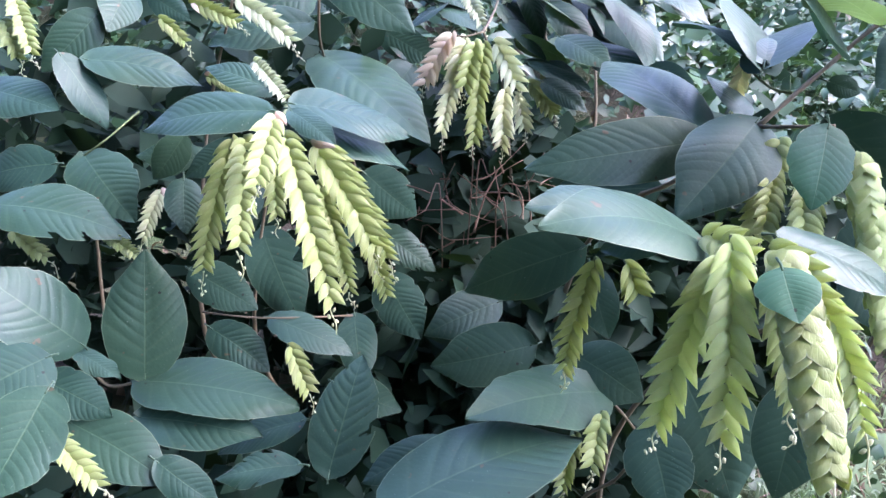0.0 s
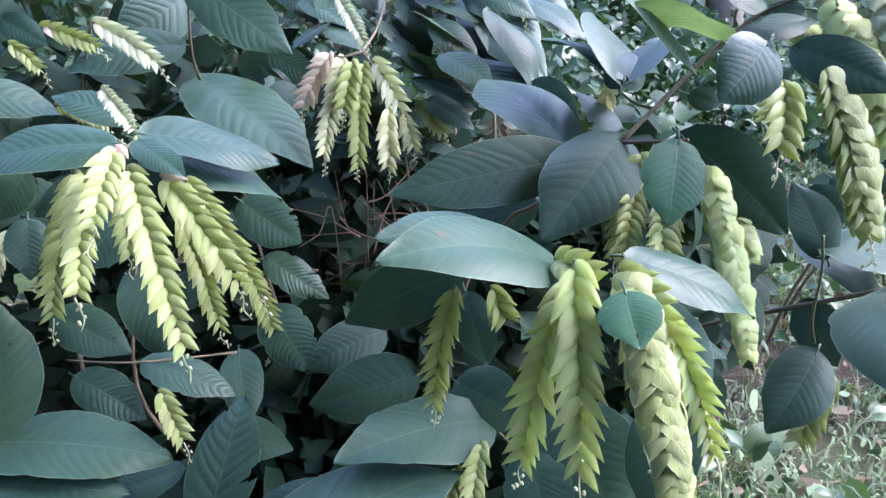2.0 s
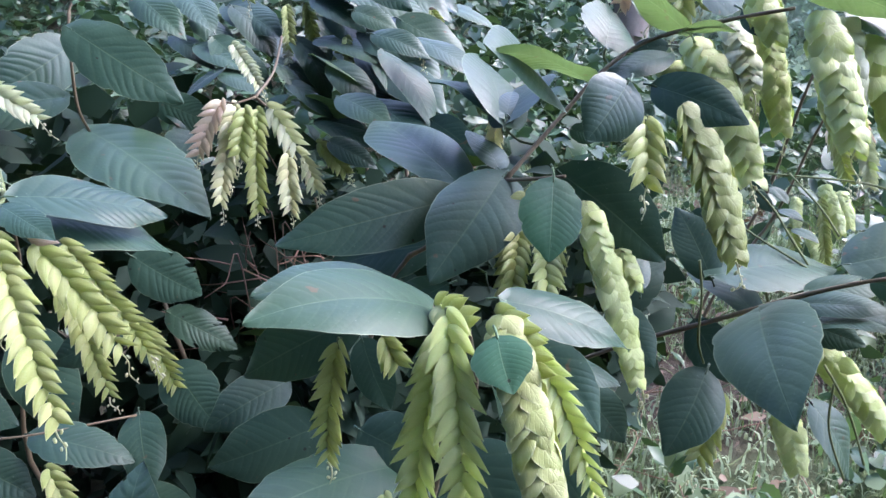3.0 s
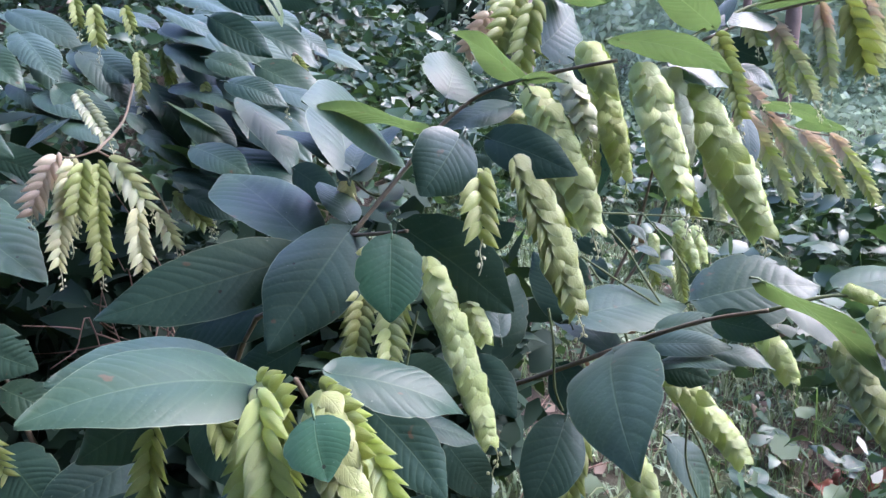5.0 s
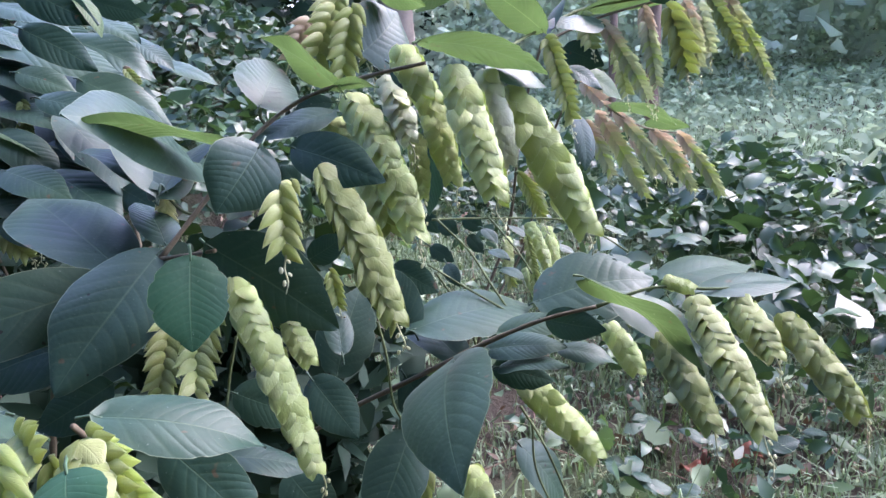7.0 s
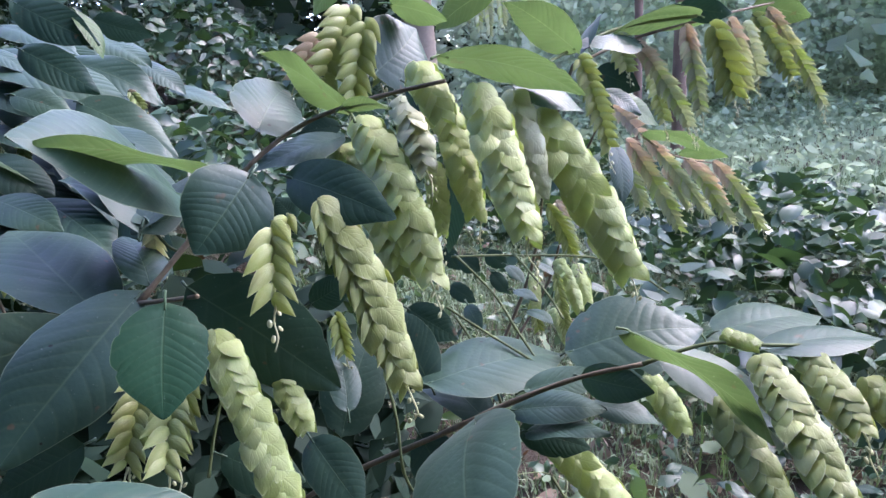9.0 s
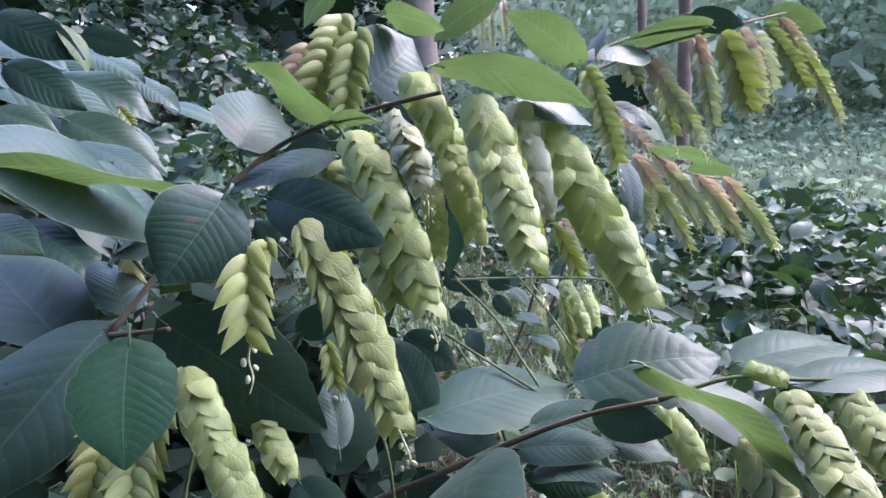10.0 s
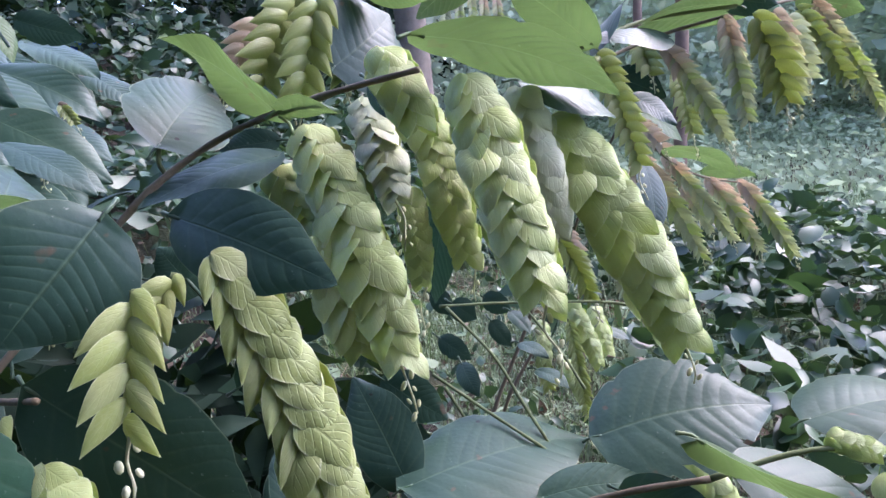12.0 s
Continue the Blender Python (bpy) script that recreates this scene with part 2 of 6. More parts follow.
# ---- building helpers ----
def mesh_of(name, verts, faces, uvs=None, material=None):
    me = bpy.data.meshes.new(name)
    me.from_pydata([tuple(map(float, v)) for v in verts], [], faces)
    me.polygons.foreach_set("use_smooth", [True] * len(me.polygons))
    if uvs is not None:
        lay = me.uv_layers.new(name="UVMap")
        idx = np.empty(len(me.loops), dtype=np.int32)
        me.loops.foreach_get("vertex_index", idx)
        lay.data.foreach_set("uv", np.asarray(uvs, dtype=np.float32)[idx].ravel())
    if material:
        me.materials.append(material)
    return me


def part(name, me, parent, label=""):
    ob = new(name, me)
    ob.parent = parent
    return tagged(ob, label) if label else ob


def unit(v):
    return v / (np.linalg.norm(v) + 1e-12)


def grid_faces(nu, nv, off=0):
    return [(off + i * (nv + 1) + j, off + (i + 1) * (nv + 1) + j, off + (i + 1) * (nv + 1) + j + 1, off + i * (nv + 1) + j + 1)
            for i in range(nu) for j in range(nv)]


def tube(points, r0, r1, sides=7, per=5):
    """Verts and faces of a tapering round stem through the points."""
    p = np.array(points, float)
    n = len(p)
    tt = np.linspace(0, n - 1, (n - 1) * per + 1)
    out = []
    for t in tt:
        i = min(int(t), n - 2)
        f = t - i
        a, b, c, d = p[max(i - 1, 0)], p[i], p[i + 1], p[min(i + 2, n - 1)]
        out.append(0.5 * (2 * b + (c - a) * f + (2 * a - 5 * b + 4 * c - d) * f * f + (3 * b - a - 3 * c + d) * f ** 3))
    q = np.array(out)
    verts, m = [], len(q)
    for i in range(m):
        d = unit(q[min(i + 1, m - 1)] - q[max(i - 1, 0)])
        s = unit(np.cross(d, (0.31, 0.2, 0.93)))
        w = np.cross(d, s)
        r = r0 + (r1 - r0) * i / (m - 1)
        r *= 1 + 0.10 * math.sin(i * 2.3) + (0.25 if i % (per * 2) == 0 else 0)
        verts += [q[i] + r * (math.cos(k * math.tau / sides) * s + math.sin(k * math.tau / sides) * w) for k in range(sides)]
    faces = [(i * sides + k, i * sides + (k + 1) % sides, (i + 1) * sides + (k + 1) % sides, (i + 1) * sides + k) for i in range(m - 1) for k in range(sides)]
    faces += [tuple(range(sides - 1, -1, -1)), tuple((m - 1) * sides + k for k in range(sides))]
    return verts, faces


def stem(plant, points, r0, r1, material=None, name="stem"):
    v, f = tube(points, r0, r1)
    return part(name, mesh_of(name, v, f, None, material or TWIG), plant)


PLEATS = {}  # how much deeper than usual a shrub's leaves are pleated


def leaf(plant, base, tip, width, normal, bend=0.06, fold=0.16, material=None, holes=0, petiole=0.010, wave=0.0):
    """One broad ovate leaf with pleated side veins, pointed tip, wavy edge and a short stalk."""
    rng = random.Random(int(abs(base[0] * 7919 + base[1] * 104729 + tip[2] * 1299709) * 1000))
    base, tip = np.array(base, float), np.array(tip, float)
    L = np.linalg.norm(tip - base)
    ex = (tip - base) / L
    ez = unit(np.array(normal, float) - ex * np.dot(normal, ex))
    ey = np.cross(ez, ex)
    nu, nv, N = 72, 10, rng.uniform(9.5, 12.5)
    a, b = 0.47, 0.72
    peak = (a / (a + b)) ** a * (b / (a + b)) ** b
    p1, p2, p3 = rng.uniform(0, 6), rng.uniform(0, 6), rng.uniform(0, 6)
    side, deep = rng.uniform(-0.03, 0.03) * L, rng.uniform(0.12, 0.42) * PLEATS.get(plant.name, 1.0) * 0.0008 * L / 0.11
    crimp, ragged = rng.uniform(0.004, 0.03), rng.choice((0.0, 0.0, 0.0, 0.05, 0.10))
    verts, uvs = [], []
    for i in range(nu + 1):
        r = i / nu
        groove = (0.5 + 0.5 * math.cos(math.tau * N * r)) ** 2
        for j in range(nv + 1):
            v = 2 * j / nv - 1
            av = abs(v)
            # rows of the grid run along the side veins, which sweep towards the tip
            u = r + 0.40 * av ** 1.15 * (1 - r) ** 0.9 * min(1, r * 4)
            w = 0.5 * width * (u ** a * (1 - u) ** b) / peak
            w *= 1 + 0.012 * math.sin(9 * u + p1) + 0.008 * math.sin(23 * u + p2) + 0.005 * math.sin(57 * u + p3)
            w *= 1 - ragged * max(0, math.sin(19 * u + p1 + (1.7 if v > 0 else 0))) ** 6
            w *= 1 - 0.42 * (max(0, u - 0.70) / 0.30) ** 1.1 * (1 - max(0, (u - 0.9) / 0.1) * 0.3)
            z = bend * L * 4 * u * (1 - u) - 0.05 * L * max(0, u - 0.8)
            z += w * (fold * av - (fold * 0.55 + 0.10) * av * av)
            z -= deep * groove * math.sin(math.pi * min(1, av * 0.92 + 0.06)) ** 0.6 * min(1, 7 * r) * min(1, 5 * (1 - r))
            z += (wave + crimp) * L * math.sin(7 * u + p3 + (1.2 if v > 0 else 0)) * av * av
            z += 0.012 * L * math.sin(4 * u + p2 + v * 1.5) * av
            back = 0.05 * L * math.exp(-u * 14) * av * av
            verts.append(base + ex * (u * L - back) + ey * (v * w + side * math.sin(math.pi * u)) + ez * z)
            uvs.append((r * N / 9.5, j / nv))
    faces = grid_faces(nu, nv)
    if holes:
        gone = set()
        for _ in range(holes):
            i, edge = rng.randrange(10, nu - 14), rng.choice((0, nv - 1))
            n = rng.randrange(2, 6)
            for q in range(n):
                gone.add((i + q) * nv + edge)
                if 0 < q < n - 1 and rng.random() < 0.5:
                    gone.add((i + q) * nv + (1 if edge == 0 else nv - 2))
        faces = [f for k, f in enumerate(faces) if k not in gone]
    sv, sf = tube([base - ex * petiole - ez * petiole * 0.4, base - ex * petiole * 0.4, base + ex * 0.025 * L + ez * bend * L * 0.09 - ez * 0.0006], 0.0010, 0.0008, 5, 3)
    off = len(verts)
    faces += [tuple(off + k for k in f) for f in sf]
    uvs += [(0.5, 0.5)] * len(sv)
    return part("leaf", mesh_of("leaf", verts + sv, faces, uvs, material or LEAF), plant)


def bract_mesh(name, plump, skew, material, broad):
    """A folded bract along x, 1 long: two keeled halves that meet at a thin rim, drawn out to a point."""
    nu, nv = 6, 4
    verts, uvs, faces = [], [], []
    for s in (1, -1):
        off = len(verts)
        for i in range(nu + 1):
            u = i / nu
            w = broad * (u ** 0.62 * (1 - u) ** 1.15 / 0.41 + 0.05 * (1 - u))
            for j in range(nv + 1):
                v = 2 * j / nv - 1
                y = s * (plump * (0.6 * (1 - v * v) + 0.4 * (1 - abs(v)) ** 1.1) * (w + 0.02) + 0.006)
                verts.append((u, y + 0.07 * math.sin(u * 2.6), v * w * (1 + skew * (v < 0)) + 0.20 * (u - u * u)))
                uvs.append((u, j / nv))
        g = grid_faces(nu, nv, off)
        faces += g if s < 0 else [f[::-1] for f in g]
    return mesh_of(name, verts, faces, uvs, material)


def shell_mesh(name, cup, material, broad, lean, turn):
    """A broad domed papery scale along x, 1 long, bulging to y: a rounded upper rim, sides that draw in to a point, puckered
    between its side veins."""
    nu, nv = 11, 8
    verts, uvs, faces = [], [], []
    for s in (1, -1):
        off = len(verts)
        for i in range(nu + 1):
            u = (i / nu) ** 1.15
            if u < 0.45:
                w = broad * (1 - (1 - u / 0.45) ** 2) ** 0.62
            else:
                w = broad * (1 - ((u - 0.45) / 0.55) ** 1.6) ** 0.95
            w = max(w, 0.012)
            for j in range(nv + 1):
                v = 2 * j / nv - 1
                y = cup * broad * (1 - v * v) * min(1, 1.2 * w / broad) + 0.07 * math.sin(math.pi * min(1, u * 1.05))
                y += 0.011 * math.cos(34 * u - 9 * abs(v)) * (1 - abs(v) ** 3) * min(1, 5 * u) - (0.010 if s < 0 else 0)
                y += 0.035 * abs(v) ** 3 * math.sin(7 * u + 2.3 * turn + 2 * v) - 0.09 * max(0, u - 0.75) * math.cos(turn)
                verts.append((u + 0.025 * math.sin(5 * v + turn) * u * (1 - u), y,
                              v * w * (1 + 0.05 * math.sin(9 * u + 2 * turn + v) + 0.025 * math.sin(31 * u + turn)) + lean * (u - u * u)))
                uvs.append((u, j / nv))
        g = grid_faces(nu, nv, off)
        faces += g if s < 0 else [f[::-1] for f in g]
    return mesh_of(name, verts, faces, uvs, material)


SLIM = {m.name: [bract_mesh("bract", 0.38 + 0.05 * k, 0.16 + 0.06 * k, m, 0.205 + 0.010 * k) for k in range(5)] for m in (GREEN, HOP, PALE, PINK, MIXED, DRIED)}
WIDE = {m.name: [shell_mesh("bract", 0.12 + 0.025 * k, m, 0.305 + 0.016 * k, 0.10 + 0.04 * k, k * 1.3) for k in range(5)] for m in (GREEN, HOP, PALE, PINK, MIXED, DRIED)}


def bud_drop(p, d, size, rng):
    """Verts and faces of a few withered buds on a crooked thread below a spike's end."""
    q = [p + d * size * f + 0.12 * size * np.array((rng.uniform(-1, 1), rng.uniform(-1, 1), 0)) for f in (0.0, 0.35, 0.7, 1.0)]
    verts, faces = tube(q, 0.0007, 0.0004, 5, 3)
    for k in range(rng.randrange(4, 7)):
        f = 0.2 + 0.16 * k
        i = min(2, int(f * 3))
        c = q[i] + (q[i + 1] - q[i]) * min(1, f * 3 - i) + np.array((0.0026 * (-1) ** k, rng.uniform(-0.002, 0.002), 0))
        off, rr = len(verts), rng.uniform(0.0009, 0.0016)
        ax = unit(d + 0.7 * np.array((rng.uniform(-1, 1), rng.uniform(-1, 1), 0)))
        for i in range(5):
            th = math.pi * i / 4
            verts += [c + ax * (-1.6 * rr * math.cos(th)) + rr * math.sin(th) * np.array((math.cos(g), math.sin(g), 0)) for g in np.arange(6) * math.tau / 6]
        faces += [(off + i * 6 + g, off + i * 6 + (g + 1) % 6, off + (i + 1) * 6 + (g + 1) % 6, off + (i + 1) * 6 + g) for i in range(4) for g in range(6)]
    return verts, faces


def spike(plant, base, tip, width, front, material=None, wide=False, sag=0.06, buds=True, blush=False, open_side=0):
    """A hanging flower spike: a thin axis with overlapping folded bracts, in two ranks when slim, all round like a hop cone
    when wide. blush: the upper bracts are pink. open_side: the side (1 or -1) of a wide spike whose bracts stand open like boats."""
    material = material or (HOP if wide or blush else GREEN)
    rng = random.Random(int(abs(base[0] * 7907 + base[1] * 10459 + tip[2] * 129971) * 1000))
    base, tip, front = np.array(base, float), np.array(tip, float), np.array(front, float)
    L = np.linalg.norm(tip - base)
    out = unit(np.array((tip[0] - base[0], tip[1] - base[1], 0)) + 1e-6)
    ctrl = (base + tip) / 2 + sag * L * (out * 0.6 + np.array((0, 0, 0.8)))

    def at(t):
        return (1 - t) ** 2 * base + 2 * t * (1 - t) * ctrl + t * t * tip
    pts = [at(t) for t in (0, 0.33, 0.66, 0.9)]
    v, f = tube(pts, 0.0016, 0.0008, 6, 4)
    axis = part("flower_spike", mesh_of("flower_spike", v, f, None, GREEN_TWIG), plant)
    width *= 0.70 if wide else 0.74 if blush else 0.84
    blen = width * (1.06 if wide else 0.92 if blush else 1.06)
    step = 0.098 if wide else 0.15 if blush else 0.185
    n = max(8, int(L * 0.95 / (blen * step)))
    for i in range(n):
        t = (i + 0.2) / n * 0.94
        p = at(t)
        d = unit(at(min(1, t + 0.03)) - at(t - 0.03))
        fr = unit(front - d * np.dot(front, d))
        sd = np.cross(d, fr)
        taper = (1.0 - 0.42 * max(0, t - 0.6) / 0.4) * (0.82 + 0.18 * min(1, t * 7))
        k = blen * taper * rng.uniform(0.92, 1.08)
        mat = material
        if blush:
            mat = PINK if t < 0.20 + rng.uniform(-0.08, 0.10) else MIXED if t < 0.36 + rng.uniform(-0.1, 0.1) else PALE if rng.random() < 0.45 + 0.5 * t else material
        elif not wide and t < 0.12 and rng.random() < 0.06:
            mat = DRIED
        s, b = ((1, -1, -1, 1)[i % 4], (1, 1, -1, -1)[i % 4]) if wide else (1 if i % 2 else -1, 1)
        boat = not wide or (s == open_side and rng.random() < (0.9 if t < 0.8 else 0.4))
        if not boat:
            # broad scales in four ranks: on one side the rounded rim of each lies over the scale above, on the other its free tip over the one below
            a = radians(64 + rng.uniform(-6, 6))
            rad = unit(sd * s * math.cos(a) + fr * b * math.sin(a))
            o = radians((15 if s > 0 else -4) + rng.uniform(-4, 5))
            loose = rng.random() < 0.05
            if loose:
                o += radians(rng.uniform(8, 20))
            x = unit(d * math.cos(o) + rad * math.sin(o) + sd * s * (0.46 + rng.uniform(-0.08, 0.10)))
            y0 = unit(rad - x * np.dot(rad, x))
            z0 = np.cross(x, y0)
            tw = radians(rng.uniform(-6, 6) * (3 if loose else 1))
            y = y0 * math.cos(tw) - z0 * math.sin(tw)
            z = np.cross(x, y)
            p = p + (fr * b * (0.12 if s > 0 else 0.17)) * width * taper - d * 0.2 * k
        else:
            a = radians(38 + rng.uniform(-6, 6))
            x = unit(d * math.cos(a) + sd * s * math.sin(a) + fr * b * rng.uniform(0.14, 0.36))
            tw = radians(rng.uniform(-10, 10) + 27)
            y0 = unit(fr - x * np.dot(fr, x))
            z0 = np.cross(x, y0)
            if np.dot(z0, sd * s) < 0:
                z0 = -z0
            y = y0 * math.cos(tw) - z0 * math.sin(tw)
            z = np.cross(x, y)
            p = p - x * 0.08 * k + fr * b * rng.uniform(0, 0.06) * width
        flip = 1 if np.dot(z, sd * s) > 0 else -1
        m = Matrix([(x[r] * k, y[r] * k * 0.9, z[r] * k * flip, p[r]) for r in range(3)] + [(0, 0, 0, 1)])
        ob = part("bract", (SLIM if boat else WIDE)[mat.name][rng.randrange(5)], axis)
        ob.matrix_basis = m
    if buds:
        dd = unit(unit(at(1) - at(0.9)) + np.array((0, 0, -0.8)))
        bv, bf = bud_drop(at(0.95), dd, rng.uniform(0.02, 0.032), rng)
        part("flower_thread", mesh_of("flower_thread", bv, bf, [(0.3, 0.3)] * len(bv), BUD), axis, "small withered cream flower buds on a thread")
    return axis


def shrub(label, group="wild shrubs along the bank"):
    ob = new("shrub")
    return tagged(ob, label, "shrub", group)


def small_leaf(fine=False):
    """A unit leaf for joined foliage, along x: rounded base, drawn-out tip, folded along its middle."""
    rows = [(0.0, 0.0), (0.05, 0.15), (0.20, 0.28), (0.42, 0.29), (0.66, 0.18), (0.86, 0.06), (1.0, 0.0)]
    cols = (-1.0, 0.0, 1.0)
    if fine in ("low", "far"):
        rows = [(0.0, 0.03), (0.28, 0.29), (0.66, 0.19), (1.0, 0.01)]
        if fine == "far":
            rows, cols = [(0.0, 0.03), (0.4, 0.32), (1.0, 0.01)], (-1.0, 1.0)
    elif fine:
        rows = [(u / 12, 0.30 * (math.sin(math.pi * (u / 12) ** 0.75)) ** 0.8 * (1 + 0.08 * math.sin(2.1 * u))) for u in range(13)]
        cols = (-1.0, -0.55, 0.0, 0.55, 1.0)
    v = []
    for u, w in rows:
        z = 0.12 * math.sin(math.pi * u) - 0.06 * u
        for c in cols:
            v.append((u - 0.08 * abs(c) * (w > 0.1) * (u < 0.1), c * w, z + 0.24 * w * abs(c) + (0.03 * math.sin(9 * u + 2 * c) * abs(c) if fine is True else 0)))
    k = len(cols)
    f = [(k * i + j, k * i + k + j, k * i + k + 1 + j, k * i + 1 + j) for i in range(len(rows) - 1) for j in range(k - 1)]
    return np.array(v), f


def scatter(name, places, sizes, normals, material, label, category, rng, droop=0.3, fine=False):
    """Many small leaves in one mesh: a place, a length and a facing for each."""
    tv, tf = small_leaf(fine)
    n = len(places)
    az = rng.uniform(0, math.tau, n)
    d = np.stack([np.cos(az), np.sin(az), -droop + 0.35 * rng.standard_normal(n)], 1)
    ez = np.asarray(normals, float) + 0.7 * rng.standard_normal((n, 3))
    ez /= np.linalg.norm(ez, axis=1)[:, None]
    ex = d - ez * (d * ez).sum(1)[:, None]
    ex /= np.linalg.norm(ex, axis=1)[:, None]
    ey = np.cross(ez, ex)
    wid = rng.uniform(0.55, 1.25, n)
    cup = rng.uniform(-0.6, 1.4, n)
    P = places[:, None, :] + sizes[:, None, None] * (tv[None, :, 0:1] * ex[:, None] + wid[:, None, None] * tv[None, :, 1:2] * ey[:, None] + cup[:, None, None] * tv[None, :, 2:3] * ez[:, None])
    k = len(tv)
    base = (np.arange(n) * k)[:, None, None]
    F = (np.array(tf)[None] + base).reshape(-1, 4)
    me = bpy.data.meshes.new(name)
    me.vertices.add(n * k)
    me.vertices.foreach_set("co", P.astype(np.float32).ravel())
    me.loops.add(F.size)
    me.loops.foreach_set("vertex_index", F.astype(np.int32).ravel())
    me.polygons.add(len(F))
    me.polygons.foreach_set("loop_start", np.arange(0, F.size, 4, dtype=np.int32))
    me.polygons.foreach_set("use_smooth", [True] * len(F))
    me.update(calc_edges=True)
    me.validate()
    me.materials.append(material)
    ob = new(name, me)
    return tagged(ob, label, category, "", "stuff")


def blades(name, places, heights, material, label, rng, wide=0.004):
    """Grass: bent narrow blades in one mesh."""
    n = len(places)
    az = rng.uniform(0, math.tau, n)
    lean = rng.uniform(0.2, 1.3, n)
    out = np.stack([np.cos(az), np.sin(az), np.zeros(n)], 1)
    sd = np.stack([-np.sin(az), np.cos(az), np.zeros(n)], 1) * wide
    up = np.array((0, 0, 1.0))
    h = heights[:, None]
    p0, p1 = places, places + h * 0.55 * up + out * h * 0.22 * lean[:, None]
    p2 = places + h * (1 - 0.35 * lean[:, None]) * up + out * h * 0.75 * lean[:, None]
    V = np.stack([p0 - sd, p0 + sd, p1 - sd * 0.8, p1 + sd * 0.8, p2], 1)
    F = []
    base = np.arange(n) * 5
    q = np.stack([base, base + 1, base + 3, base + 2], 1)
    t = np.stack([base + 2, base + 3, base + 4], 1)
    me = bpy.data.meshes.new(name)
    me.vertices.add(n * 5)
    me.vertices.foreach_set("co", V.astype(np.float32).ravel())
    me.loops.add(n * 7)
    me.loops.foreach_set("vertex_index", np.concatenate([q.ravel(), t.ravel()]).astype(np.int32))
    me.polygons.add(2 * n)
    me.polygons.foreach_set("loop_start", np.concatenate([np.arange(n) * 4, n * 4 + np.arange(n) * 3]).astype(np.int32))
    me.update(calc_edges=True)
    me.validate()
    me.materials.append(material)
    return tagged(new(name, me), label, "grass", "", "stuff")


# ---- ground and surroundings ----
rng = np.random.default_rng(7)


def lie(x, y):
    """The ground's height: a gentle, uneven fall, rising into a bank behind the shrubs."""
    bank = 1.15 * np.clip((y - 1.7 + 0.35 * np.sin(x * 1.3)) / 3.2, 0, 1) ** 1.2 * np.clip((1.9 - x + 0.35 * (y - 2)) / 1.5, 0, 1)
    return bank + 0.03 * np.sin(x * 2.1 + 1) * np.cos(y * 1.7) + 0.015 * np.sin(x * 7.3) * np.sin(y * 6.1)


gx, gy = np.concatenate([np.linspace(-40, -4, 12), np.linspace(-3.8, 9, 90), np.linspace(9.5, 45, 12)]), np.concatenate([np.linspace(-40, -3, 12), np.linspace(-2.8, 11, 96), np.linspace(11.5, 50, 12)])
GX, GY = np.meshgrid(gx, gy, indexing="ij")
GZ = lie(GX, GY)
gv = np.stack([GX, GY, GZ], -1).reshape(-1, 3)
ground = new("ground", mesh_of("ground", gv, grid_faces(len(gx) - 1, len(gy) - 1), None, SOIL))
tagged(ground, "dark soil with leaf litter and patches of moss", "ground", "", "structure")


def strew(n, x0, x1, y0, y1, keep=None):
    """n places on the ground inside a rectangle, thinned by a test."""
    x, y = rng.uniform(x0, x1, n), rng.uniform(y0, y1, n)
    if keep is not None:
        k = keep(x, y)
        x, y = x[k], y[k]
    return np.stack([x, y, lie(x, y)], 1)


UP = np.array((0, 0, 1.0))
# vines on the bank behind the shrubs
p = strew(34000, -3.6, 3.2, 1.5, 6.0, lambda x, y: (lie(x, y) > 0.12))
p[:, 2] += rng.uniform(0.02, 0.42, len(p)) * (0.6 + 0.5 * np.sin(p[:, 0] * 3.1) * np.cos(p[:, 1] * 2.7))
scatter("bank_vine", p, 0.035 + 0.085 * rng.uniform(0, 1, len(p)) ** 1.7, np.tile((0.1, -0.55, 0.8), (len(p), 1)), VINE, "dense broad-leaved green vines covering the bank", "vine", rng, 0.3, "low")
# low creeping cover in front of the lawn
p = strew(19000, 0.9, 5.0, 0.2, 4.2, lambda x, y: (np.sin(x * 2.2 + y) + np.sin(y * 3.1 - x) + 0.9 * np.sin(x * 11 + 2 * np.sin(y * 7)) * np.sin(y * 9) > -0.5) & (x + 0.6 * y > 1.9) & (x + 0.2 * y < 3.9))
p[:, 2] += 0.04 + 0.32 * rng.uniform(0, 1, len(p)) * (0.6 + 0.4 * np.sin(p[:, 0] * 6.3) * np.cos(p[:, 1] * 5.1))
scatter("creeping_vine", p, 0.036 + 0.072 * rng.uniform(0, 1, len(p)) ** 1.5, np.tile((-0.15, -0.2, 0.95), (len(p), 1)), VINE, "low creeping heart-leaved vine over the ground", "vine", rng)
p = strew(900, 1.2, 4.2, 0.3, 3.6, lambda x, y: (np.sin(x * 5.1 + y * 2) * np.sin(y * 4.3 - x) > 0.1) & (x + 0.6 * y > 2.0) & (x + 0.2 * y < 3.7))
p[:, 2] += rng.uniform(0.12, 0.28, len(p))
scatter("trailing_vine", p, rng.uniform(0.06, 0.12, len(p)), np.tile((-0.1, -0.3, 0.9), (len(p), 1)), VINE, "larger drooping leaves of a trailing vine", "vine", rng, 0.5)
p = strew(1200, 0.8, 4.2, 0.4, 3.8)
blades("grass_stalks", p, rng.uniform(0.12, 0.30, len(p)), GRASS, "tall thin grass stalks rising through the vines", rng, 0.0013)
